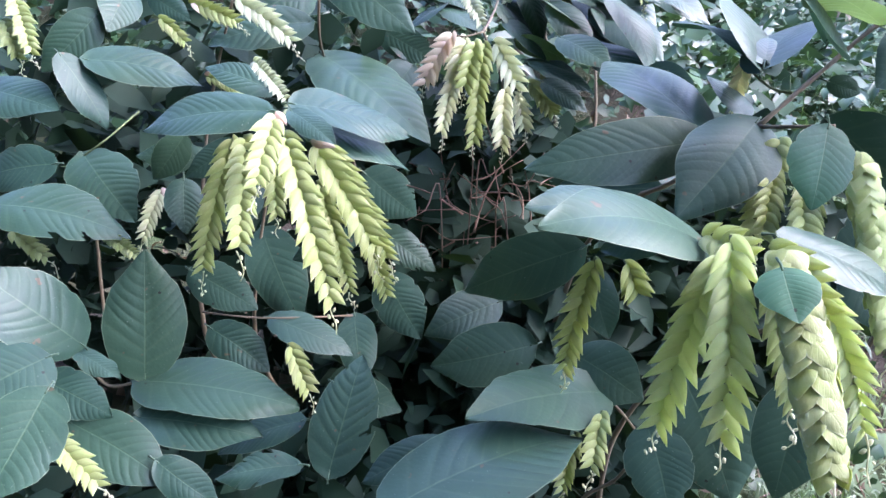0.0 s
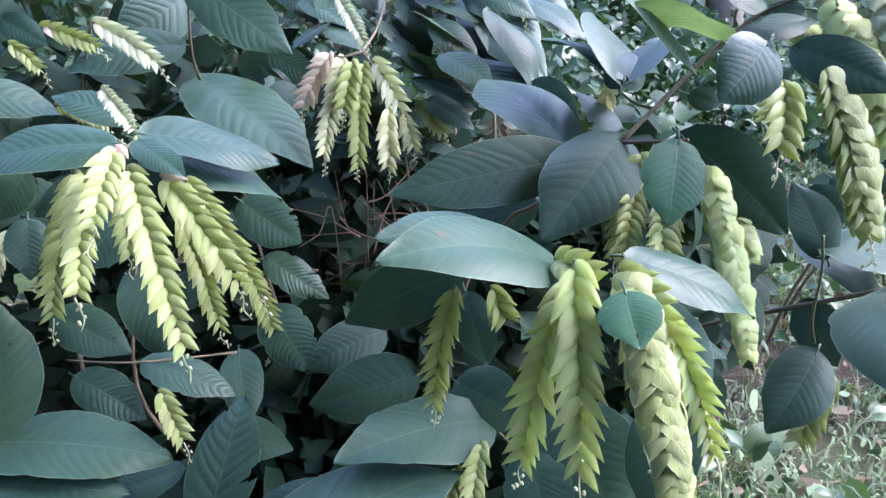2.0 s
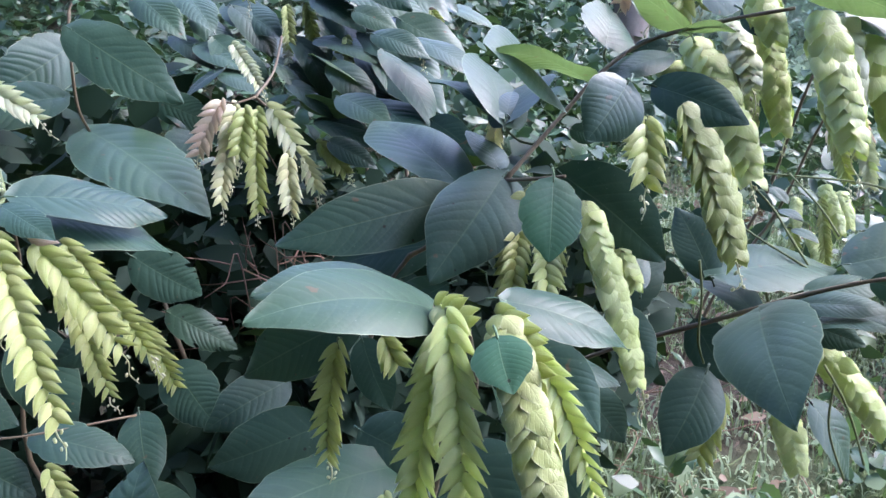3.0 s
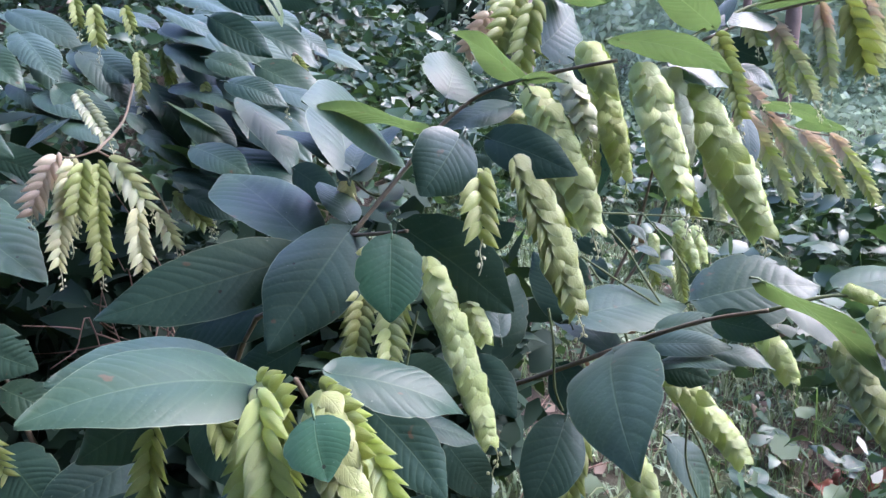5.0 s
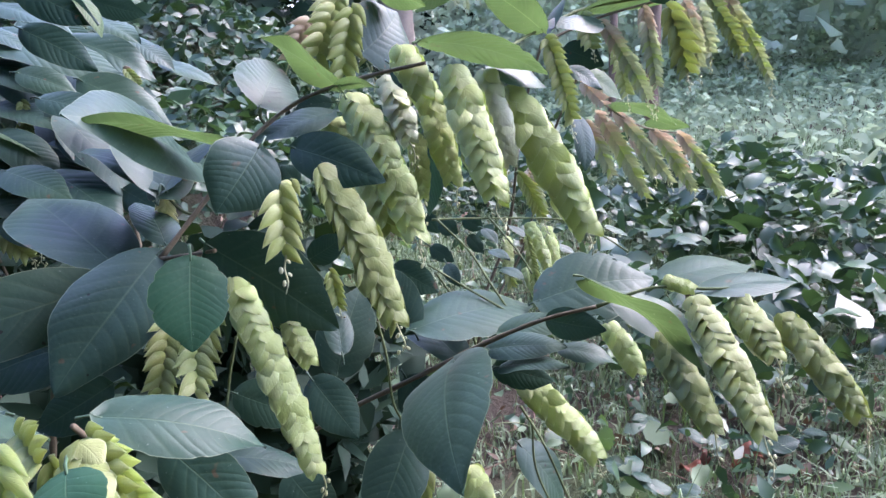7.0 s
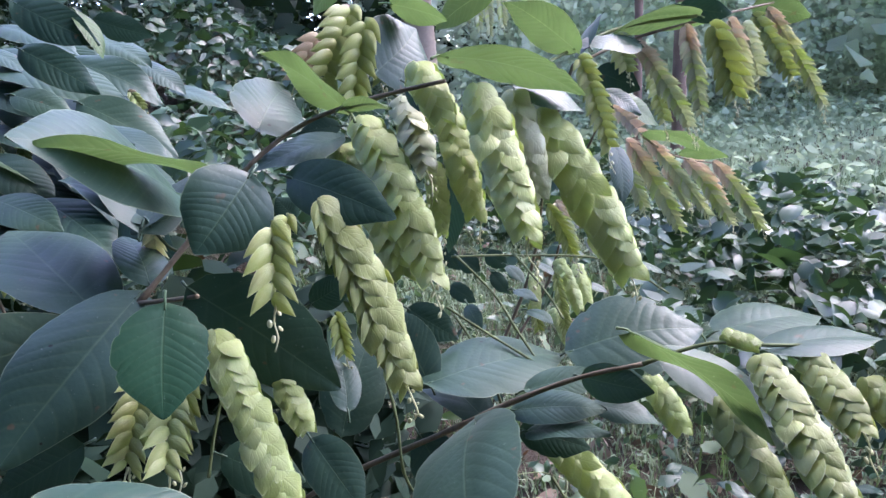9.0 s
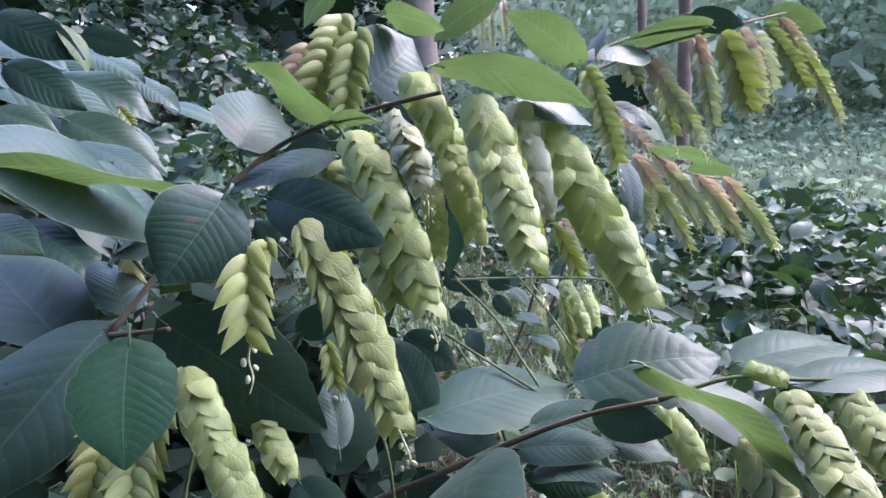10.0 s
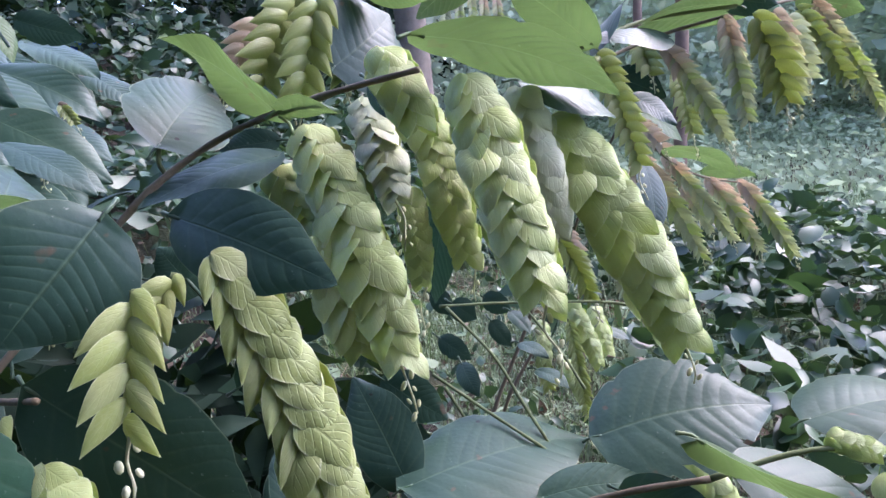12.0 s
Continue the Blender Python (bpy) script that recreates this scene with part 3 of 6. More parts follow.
# thin cover and litter near the shrubs
p = strew(9000, -0.6, 2.6, 0.2, 2.6, lambda x, y: np.sin(x * 9 + 3 * np.sin(y * 5)) * np.sin(y * 8) > -0.2)
p[:, 2] += rng.uniform(0.0, 0.12, len(p))
scatter("seedlings", p, 0.012 + 0.04 * rng.uniform(0, 1, len(p)) ** 2, np.tile((0, -0.2, 0.95), (len(p), 1)), VINE, "small green seedlings and weeds on the soil", "weeds", rng, 0.3, "low")
p = strew(4200, -1.0, 2.8, -0.3, 2.8)
p[:, 2] += rng.uniform(0.003, 0.03, len(p))
scatter("leaf_litter", p, 0.010 + 0.05 * rng.uniform(0, 1, len(p)) ** 2.5, np.tile((0, 0, 1.0), (len(p), 1)), STRAW, "scattered dry brown fallen leaves", "litter", rng, 0.0, "low")
# grass
p = strew(26000, 0.3, 2.6, 0.1, 2.4, lambda x, y: np.sin(x * 9 + 3 * np.sin(y * 5)) * np.sin(y * 8 + x) > -0.35)
blades("grass", p, rng.uniform(0.02, 0.065, len(p)), GRASS, "thin pale green grass among litter", rng, 0.0013)
p = strew(17000, 0.5, 2.6, 0.2, 2.4, lambda x, y: np.sin(x * 7 + 2 * np.sin(y * 4)) * np.sin(y * 6) > -0.35)
blades("broad_grass", p, rng.uniform(0.015, 0.05, len(p)), LAWN, "short broad pale grass blades in messy tufts", rng, 0.0030)
p = strew(260, 0.5, 2.4, 0.3, 2.2)
p[:, 2] += rng.uniform(0.03, 0.09, len(p))
scatter("broadleaf_weeds", p, rng.uniform(0.03, 0.075, len(p)), np.tile((-0.1, -0.2, 0.95), (len(p), 1)), GRASS, "pale broad-leaved weeds standing in the grass", "weeds", rng, 0.3, True)
p = strew(44000, 1.8, 8.5, 0.5, 8.0, lambda x, y: (lie(x, y) < 0.25))
blades("lawn_grass", p, rng.uniform(0.04, 0.11, len(p)), LAWN, "rough light green grass of a clearing", rng, 0.0035)
p = strew(15000, 2.4, 8.5, 0.8, 8.0, lambda x, y: (lie(x, y) < 0.25))
p[:, 2] += rng.uniform(0.02, 0.26, len(p))
scatter("lawn_weeds", p, 0.025 + 0.075 * rng.uniform(0, 1, len(p)) ** 1.6, np.tile((-0.1, -0.3, 0.9), (len(p), 1)), LAWN, "low weeds in the clearing's grass", "weeds", rng, 0.3, "low")


def thicket(name, n, x0, x1, y0, y1, z1, size, material, label, lumps=14, girth=1.0, base=0.0):
    """Foliage of a far thicket: leaves on the skin of many uneven mounds."""
    cx, cy = rng.uniform(x0, x1, lumps), rng.uniform(y0, y1, lumps)
    cz = base + rng.uniform(0.15, 0.85, lumps) * z1
    r = rng.uniform(0.25, 0.5, lumps) * z1 * girth
    i = rng.integers(0, lumps, n)
    d = rng.standard_normal((n, 3))
    d /= np.linalg.norm(d, axis=1)[:, None]
    rad = r[i] * rng.uniform(0.75, 1.08, n) * (1 + 0.18 * np.sin(d[:, 0] * 9 + i) * np.cos(d[:, 2] * 8))
    q = np.stack([cx[i], cy[i], cz[i]], 1) + d * rad[:, None]
    k = q[:, 2] > lie(q[:, 0], q[:, 1])
    q, d = q[k], d[k]
    return scatter(name, q, rng.uniform(0.6, 1.3, len(q)) * size, d * 0.8 + np.array((0, 0, 0.5)), material, label, "thicket", rng, 0.3, "far")


# far growth uses the pale leaf tone as its mist
thicket("hedge", 60000, 3.5, 10.5, 5.8, 9.2, 4.2, 0.10, HAZE_LEAF, "green thicket beyond the clearing, its haze put into pale colour", 34)
thicket("hedge", 46000, 7.6, 11.5, 0.5, 7.0, 3.2, 0.10, HAZE_LEAF, "green thicket at the clearing's edge, paled in colour for haze", 34)
thicket("far_forest", 30000, 9.0, 24.0, 2.0, 20.0, 8.5, 0.40, HAZE_LEAF, "green forest far beyond the clearing, paled in colour for haze", 70)
thicket("far_forest", 16000, 14.0, 40.0, 6.0, 36.0, 13.0, 0.9, HAZE_LEAF, "forest rising in the far distance, its mist put into pale colour", 60)
# forest edge takes the near-black leaf tone in place of real shade
thicket("forest_edge", 34000, -6.0, 4.5, 6.0, 10.0, 4.6, 0.20, SHADED_VINE, "leafy forest edge behind the bank, its shade put into dark colour", 24)
thicket("thicket", 9000, -6.5, -2.4, 0.5, 6.0, 2.6, 0.14, VINE, "dense green thicket beside the bank", 12)
# out of view, added to hold back sky light behind, above and beside
thicket("thicket", 40000, -8.0, 4.0, -6.2, -4.4, 6.0, 0.42, SHADED_VINE, "unseen dark thicket added behind the path to block sky light", 76, 0.44)
thicket("shade_canopy", 15000, -6.0, 2.8, -4.0, 1.6, 3.0, 0.42, SHADED_VINE, "unseen dark leaf canopy added over the path to shade from above", 44, 0.75, 4.6)
thicket("thicket", 11000, -9.0, -6.0, -3.6, 4.0, 6.0, 0.42, SHADED_VINE, "unseen dark thicket added beside the path to block sky light", 26, 0.5)


# leaves inside the shrubs, near black so their colour carries the gaps' shade
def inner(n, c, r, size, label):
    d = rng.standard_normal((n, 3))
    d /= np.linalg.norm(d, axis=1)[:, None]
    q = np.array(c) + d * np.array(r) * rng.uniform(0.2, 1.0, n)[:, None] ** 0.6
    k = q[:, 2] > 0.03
    return scatter("inner_leaves", q[k], rng.uniform(0.6, 1.2, k.sum()) * size, np.tile((0, -0.5, 0.7), (k.sum(), 1)), SHADED_VINE, label, "foliage", rng, 0.3, "low")


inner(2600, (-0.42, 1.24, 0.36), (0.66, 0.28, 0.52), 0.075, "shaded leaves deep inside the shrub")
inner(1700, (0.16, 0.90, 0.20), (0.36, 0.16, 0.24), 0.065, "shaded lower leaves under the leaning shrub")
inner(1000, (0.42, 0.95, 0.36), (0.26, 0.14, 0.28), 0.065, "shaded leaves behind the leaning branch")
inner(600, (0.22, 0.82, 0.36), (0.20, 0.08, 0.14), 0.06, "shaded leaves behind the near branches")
inner(1300, (0.10, 1.30, 0.34), (0.28, 0.09, 0.30), 0.06, "leaves coloured dark as shade behind the tangled twigs")
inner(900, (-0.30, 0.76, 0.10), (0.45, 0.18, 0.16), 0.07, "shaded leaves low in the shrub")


def tree(x, y, r, h, label, bark=None):
    t = new("tree")
    t.location = (x, y, lie(x, y) - 0.05)
    v, f = tube([(0, 0, 0), (0.04, 0.02, h * 0.3), (-0.03, 0.03, h * 0.65), (0.03, 0, h)], r, r * 0.55, 12, 8)
    part("trunk", mesh_of("trunk", v, f, None, bark or BARK), t)
    for k in range(6):
        a, z = k * 2.4 + x, h * (0.55 + 0.07 * k)
        v, f = tube([(0, 0, z), (0.5 * math.cos(a), 0.5 * math.sin(a), z + 0.35), (1.2 * math.cos(a), 1.2 * math.sin(a), z + 0.6)], r * 0.35, r * 0.1, 7, 4)
        part("limb", mesh_of("limb", v, f, None, bark or BARK), t)
    n = 1200
    d = rng.standard_normal((n, 3))
    d /= np.linalg.norm(d, axis=1)[:, None]
    i = rng.integers(0, 9, n)
    c = np.stack([1.1 * np.cos(i * 2.4), 1.1 * np.sin(i * 2.4), h * 0.78 + 0.22 * i], 1)
    q = c + UP * 1.5 + d * rng.uniform(0.3, 0.95, n)[:, None]
    crown = scatter("crown", q, rng.uniform(0.08, 0.16, n), d * 0.6 + UP * 0.6, HAZE_LEAF, "", "", rng, 0.3, "far")
    crown.parent = t
    for key in ("label", "category", "kind"):
        if key in crown:
            del crown[key]
    return tagged(t, label, "tree", "trees at the clearing's edge")


tree(2.40, 4.40, 0.125, 6.5, "slender pale-barked tree at the clearing's edge")
tree(4.13, 4.10, 0.035, 6.0, "thin red-brown sapling trunk beyond the shrubs", BROWN_BARK)
tree(3.75, 3.33, 0.048, 6.5, "slim mottled brown tree trunk standing in the clearing", BROWN_BARK)
tree(0.2, 6.2, 0.10, 4.6, "dark tree trunk in the forest edge")
tree(-1.2, 5.4, 0.09, 4.6, "dark tree trunk in the forest edge")
tree(-3.4, -3.6, 0.12, 4.6, "grey tree trunk behind the path")
tree(2.6, -4.2, 0.12, 4.6, "grey tree trunk behind the path")

# a crumpled blue plastic sheet lodged in the vines
v, f = [], []
for i in range(9):
    for j in range(7):
        a, b = i / 8, j / 6
        v.append((0.26 * (a - 0.5), 0.03 * math.sin(9 * a + 5 * b) + 0.03 * math.sin(11 * b), 0.26 * (b - 0.5) + 0.03 * math.sin(7 * a)))
me = mesh_of("plastic_sheet", v, grid_faces(8, 6), None, BLUE)
sheet = new("plastic_sheet", me)
sheet.location = (0.46, 4.94, 1.13)
sheet.modifiers.new("thickness", "SOLIDIFY").thickness = 0.004
tagged(sheet, "crumpled bright blue plastic sheet caught among vines", "litter")


# dry twigs tangled low in the gap between the shrubs
def twig_tangle(c, r, n, material, label):
    t = new("dead_twigs")
    rr = random.Random(11)
    for k in range(n):
        a = np.array(c) + np.array([rr.uniform(-1, 1) * q for q in r])
        d = unit(np.array((rr.uniform(-1, 1), rr.uniform(-0.6, 0.6), rr.uniform(-0.2, 0.9))))
        ln = rr.uniform(0.06, 0.20)
        e = np.array([rr.uniform(-0.02, 0.02) for _ in range(3)])
        q = [a, a + d * ln * 0.5 + e, a + d * ln]
        if k % 4 == 0:
            q = [(a[0] + rr.uniform(-0.05, 0.05), a[1] + 0.05, lie(a[0], a[1]) - 0.02)] + q
        stem(t, q, rr.uniform(0.0009, 0.0018), 0.0006, material, "twig")
    return tagged(t, label, "twigs")


twig_tangle((0.088, 1.094, 0.431), (0.11, 0.07, 0.07), 36, DRY_TWIG, "tangle of thin dry red-brown twigs between the shrubs")


def runners(name, n, x0, x1, y0, y1, z0, z1, material, label):
    """Thin trailing stems over the low growth, joined."""
    rr = random.Random(5)
    verts, faces = [], []
    for k in range(n):
        x, y, a = rr.uniform(x0, x1), rr.uniform(y0, y1), rr.uniform(0, math.tau)
        q = []
        for _ in range(5):
            q.append((x, y, float(lie(np.float64(x), np.float64(y))) + rr.uniform(z0, z1)))
            a += rr.uniform(-0.6, 0.6)
            x, y = x + 0.11 * math.cos(a), y + 0.11 * math.sin(a)
        v, f = tube(q, 0.0013, 0.0008, 5, 4)
        off = len(verts)
        verts += v
        faces += [tuple(off + i for i in g) for g in f]
    return tagged(new(name, mesh_of(name, verts, faces, None, material)), label, "vine stems", "", "stuff")


runners("vine_stems", 90, 0.5, 2.8, 0.5, 2.8, 0.01, 0.2, GREEN_TWIG, "thin green trailing vine stems over the grass")
runners("fallen_twigs", 70, -0.2, 2.4, 0.3, 2.4, 0.005, 0.04, DRY_TWIG, "thin dry fallen twigs on the ground")


def fallen_leaf(x, y, size, turn, material, label):
    """A single curled dry leaf lying on the grass."""
    tv, tf = small_leaf(True)
    v = tv * size
    v[:, 2] = v[:, 2] * 1.6 + 0.10 * size * np.sin(v[:, 0] / size * 5) + 0.35 * np.abs(v[:, 1])
    c, k = math.cos(turn), math.sin(turn)
    w = np.stack([v[:, 0] * c - v[:, 1] * k, v[:, 0] * k + v[:, 1] * c, v[:, 2]], 1)
    ob = new("fallen_leaf", mesh_of("fallen_leaf", w, tf, None, material))
    ob.location = (x, y, float(lie(np.float64(x), np.float64(y))) + 0.012)
    ob.modifiers.new("thickness", "SOLIDIFY").thickness = 0.0006
    return tagged(ob, label, "fallen leaf", "dry leaves on the grass")


def low_weed(x, y, height, seed, label):
    """A short stem with a few broad leaves, rising out of the grass."""
    w = new("low_weed")
    rr = random.Random(seed)
    z = float(lie(np.float64(x), np.float64(y)))
    top = np.array((x, y, z + height))
    stem(w, [(x + 0.01, y + 0.01, z - 0.01), (x + 0.004, y, z + height * 0.5), top], 0.0014, 0.001, GREEN_TWIG)
    for k in range(rr.randrange(2, 5)):
        a = rr.uniform(0, math.tau)
        d = np.array((math.cos(a), math.sin(a), rr.uniform(-0.25, 0.35)))
        n = rr.uniform(0.045, 0.075)
        base = top - np.array((0, 0, 0.3 * height * rr.random()))
        leaf(w, base + d * 0.006, base + d * n, n * rr.uniform(0.5, 0.62), (rr.uniform(-0.3, 0.3), rr.uniform(-0.5, 0.1), 1.0), wave=0.02, petiole=0.006)
    return tagged(w, label, "weed", "low weeds in the grass")


low_weed(1.211, 0.932, 0.060, 3, "low weed with a few pale broad leaves standing in grass")
low_weed(1.217, 0.797, 0.060, 4, "low weed with a few pale broad leaves standing in grass")
low_weed(1.034, 0.818, 0.070, 5, "low weed with a few pale broad leaves standing in grass")
low_weed(1.074, 0.751, 0.060, 6, "low weed with a few pale broad leaves standing in grass")
low_weed(1.297, 0.719, 0.050, 7, "low weed with a few pale broad leaves standing in grass")
low_weed(1.408, 0.672, 0.060, 8, "low weed with a few pale broad leaves standing in grass")
low_weed(1.375, 0.858, 0.060, 9, "low weed with a few pale broad leaves standing in grass")
fallen_leaf(1.207, 0.797, 0.050, 0.0, RUST, "curled red-brown dry leaf lying in the grass")
fallen_leaf(1.165, 0.774, 0.058, 1.3, RUST, "curled red-brown dry leaf lying in the grass")
fallen_leaf(1.305, 0.733, 0.066, 2.6, RUST, "curled red-brown dry leaf lying in the grass")
fallen_leaf(1.263, 1.035, 0.050, 3.9, STRAW, "curled pale brown dry leaf lying in the grass")
fallen_leaf(1.716, 0.881, 0.058, 5.2, STRAW, "curled pale brown dry leaf lying in the grass")

# ---- the shrubs ----

left_shrub = shrub("tall shrub with dark pleated leaves and drooping pale green flower spikes")
PLEATS[left_shrub.name] = 1.9
leaf(left_shrub, (-0.437, 0.937, 0.722), (-0.308, 0.996, 0.673), 0.075, (0.30, -0.45, 0.84))
leaf(left_shrub, (-0.461, 0.922, 0.730), (-0.418, 0.915, 0.634), 0.053, (0.78, -0.49, 0.39))
leaf(left_shrub, (-0.444, 1.008, 0.774), (-0.520, 0.969, 0.703), 0.058, (0.44, -0.90, 0.03))
leaf(left_shrub, (-0.420, 1.071, 0.803), (-0.425, 0.989, 0.752), 0.059, (0.67, -0.43, 0.60))
leaf(left_shrub, (-0.376, 1.033, 0.796), (-0.325, 1.035, 0.760), 0.040, (0.18, -0.96, 0.21))
leaf(left_shrub, (-0.571, 0.913, 0.692), (-0.458, 0.885, 0.666), 0.076, (0.15, -0.55, 0.82))
leaf(left_shrub, (-0.122, 0.643, 0.708), (-0.236, 0.629, 0.697), 0.058, (-0.02, -0.48, 0.87))
leaf(left_shrub, (-0.149, 0.773, 0.702), (-0.226, 0.786, 0.730), 0.041, (0.20, -0.53, 0.82))
leaf(left_shrub, (-0.110, 0.689, 0.705), (-0.001, 0.748, 0.654), 0.067, (0.51, -0.24, 0.82))
leaf(left_shrub, (-0.113, 0.702, 0.684), (-0.002, 0.747, 0.617), 0.069, (0.57, -0.20, 0.80))
leaf(left_shrub, (-0.102, 0.644, 0.708), (-0.058, 0.612, 0.683), 0.030, (0.16, -0.45, 0.88))
leaf(left_shrub, (-0.147, 1.076, 0.700), (0.016, 0.902, 0.604), 0.129, (0.20, -0.32, 0.93))
leaf(left_shrub, (-0.125, 1.019, 0.837), (-0.002, 0.984, 0.738), 0.081, (0.09, -0.90, 0.43))
leaf(left_shrub, (-0.154, 1.034, 0.753), (-0.286, 0.971, 0.731), 0.074, (0.18, -0.64, 0.75))
leaf(left_shrub, (-0.156, 1.121, 0.814), (-0.249, 1.048, 0.758), 0.079, (0.52, -0.83, 0.20))
leaf(left_shrub, (-0.064, 1.120, 0.734), (0.026, 1.109, 0.682), 0.053, (-0.02, -0.99, 0.17))
leaf(left_shrub, (-0.065, 0.839, 0.586), (-0.004, 0.861, 0.519), 0.062, (0.39, -0.92, 0.05), holes=4)
leaf(left_shrub, (-0.065, 0.938, 0.469), (0.017, 0.918, 0.409), 0.052, (0.25, -0.76, 0.59), holes=5)
leaf(left_shrub, (-0.048, 0.832, 0.443), (0.000, 0.770, 0.383), 0.066, (-0.05, -0.72, 0.70))
leaf(left_shrub, (-0.470, 0.734, 0.593), (-0.331, 0.746, 0.544), 0.084, (0.33, -0.34, 0.88), holes=2)
leaf(left_shrub, (-0.412, 0.833, 0.620), (-0.331, 0.763, 0.556), 0.081, (0.08, -0.62, 0.78))
leaf(left_shrub, (-0.426, 0.791, 0.622), (-0.527, 0.789, 0.602), 0.059, (0.10, -0.75, 0.65))
leaf(left_shrub, (-0.230, 0.769, 0.623), (-0.312, 0.761, 0.638), 0.042, (0.18, -0.76, 0.63), holes=6)
leaf(left_shrub, (-0.185, 0.755, 0.647), (-0.253, 0.743, 0.616), 0.038, (-0.03, -0.91, 0.42))
leaf(left_shrub, (-0.234, 0.693, 0.629), (-0.226, 0.654, 0.584), 0.039, (0.38, -0.66, 0.64))
leaf(left_shrub, (-0.299, 0.646, 0.419), (-0.303, 0.715, 0.542), 0.086, (0.30, -0.72, 0.62))
leaf(left_shrub, (-0.305, 0.644, 0.415), (-0.126, 0.621, 0.394), 0.091, (0.10, -0.11, 0.99))
leaf(left_shrub, (-0.291, 0.602, 0.398), (-0.160, 0.592, 0.377), 0.067, (0.14, -0.20, 0.97))
leaf(left_shrub, (-0.319, 0.537, 0.444), (-0.222, 0.508, 0.393), 0.058, (0.21, -0.62, 0.76))
leaf(left_shrub, (-0.347, 0.556, 0.480), (-0.279, 0.540, 0.447), 0.044, (0.19, -0.66, 0.72))
leaf(left_shrub, (-0.328, 0.599, 0.491), (-0.394, 0.578, 0.587), 0.079, (0.50, -0.45, 0.74))
leaf(left_shrub, (-0.333, 0.554, 0.505), (-0.378, 0.492, 0.499), 0.073, (0.45, -0.30, 0.84))
leaf(left_shrub, (-0.304, 0.501, 0.505), (-0.328, 0.423, 0.451), 0.067, (0.40, -0.40, 0.82))
leaf(left_shrub, (-0.335, 0.598, 0.483), (-0.287, 0.581, 0.459), 0.028, (0.40, -0.15, 0.90), wave=.04)
leaf(left_shrub, (-0.093, 0.582, 0.336), (-0.065, 0.694, 0.411), 0.074, (-0.09, -0.54, 0.84), holes=5)
leaf(left_shrub, (-0.217, 0.875, 0.497), (-0.153, 0.778, 0.403), 0.075, (-0.05, -0.71, 0.70))
leaf(left_shrub, (-0.181, 0.746, 0.433), (-0.080, 0.718, 0.396), 0.056, (0.26, -0.29, 0.92))
leaf(left_shrub, (-0.251, 0.729, 0.430), (-0.184, 0.716, 0.375), 0.053, (0.29, -0.79, 0.54))
leaf(left_shrub, (-0.086, 0.786, 0.412), (-0.070, 0.713, 0.356), 0.051, (0.11, -0.59, 0.80))
leaf(left_shrub, (-0.117, 0.562, 0.366), (-0.198, 0.543, 0.367), 0.042, (0.05, -0.17, 0.98), wave=.04, holes=6)
leaf(left_shrub, (-0.233, 0.515, 0.414), (-0.178, 0.502, 0.371), 0.036, (0.36, -0.66, 0.66))
leaf(left_shrub, (0.034, 0.545, 0.405), (-0.048, 0.521, 0.380), 0.045, (-0.20, -0.31, 0.93))
leaf(left_shrub, (-0.134, 0.655, 0.348), (-0.234, 0.639, 0.316), 0.053, (-0.27, -0.17, 0.95))
leaf(left_shrub, (-0.239, 0.953, 0.543), (-0.308, 0.910, 0.484), 0.072, (0.31, -0.90, 0.30))
leaf(left_shrub, (-0.290, 0.795, 0.477), (-0.207, 0.776, 0.429), 0.057, (0.15, -0.81, 0.56))
leaf(left_shrub, (-0.108, 0.729, 0.348), (-0.026, 0.720, 0.309), 0.049, (0.19, -0.80, 0.57))
leaf(left_shrub, (-0.231, 0.708, 0.672), (-0.268, 0.698, 0.628), 0.035, (0.23, -0.97, 0.02))
leaf(left_shrub, (-0.073, 0.753, 0.535), (-0.149, 0.754, 0.508), 0.040, (-0.16, -0.88, 0.45))
spike(left_shrub, (-0.165, 0.667, 0.681), (-0.216, 0.647, 0.538), 0.031, (0.36, -0.88, 0.32))
spike(left_shrub, (-0.143, 0.630, 0.689), (-0.136, 0.545, 0.606), 0.029, (0.33, -0.89, 0.31))
spike(left_shrub, (-0.110, 0.622, 0.711), (-0.119, 0.558, 0.660), 0.029, (0.30, -0.92, 0.25))
spike(left_shrub, (-0.107, 0.625, 0.692), (-0.055, 0.517, 0.564), 0.033, (0.24, -0.90, 0.35))
spike(left_shrub, (-0.084, 0.632, 0.682), (-0.028, 0.611, 0.574), 0.034, (0.19, -0.93, 0.33))
spike(left_shrub, (-0.076, 0.672, 0.666), (-0.021, 0.659, 0.542), 0.029, (0.16, -0.93, 0.34))
spike(left_shrub, (-0.096, 0.695, 0.624), (-0.065, 0.660, 0.504), 0.027, (0.20, -0.90, 0.39))
spike(left_shrub, (-0.071, 0.805, 0.528), (-0.044, 0.808, 0.420), 0.032, (0.14, -0.90, 0.42))
spike(left_shrub, (-0.124, 0.661, 0.675), (-0.126, 0.632, 0.606), 0.026, (0.28, -0.91, 0.29))
spike(left_shrub, (-0.289, 0.761, 0.599), (-0.310, 0.727, 0.546), 0.022, (0.43, -0.84, 0.32), PALE)
spike(left_shrub, (-0.369, 0.757, 0.544), (-0.312, 0.719, 0.529), 0.019, (0.47, -0.81, 0.35))
spike(left_shrub, (-0.485, 0.765, 0.549), (-0.437, 0.748, 0.516), 0.024, (0.56, -0.76, 0.32))
spike(left_shrub, (-0.293, 0.953, 0.789), (-0.228, 0.947, 0.760), 0.026, (0.33, -0.94, 0.06))
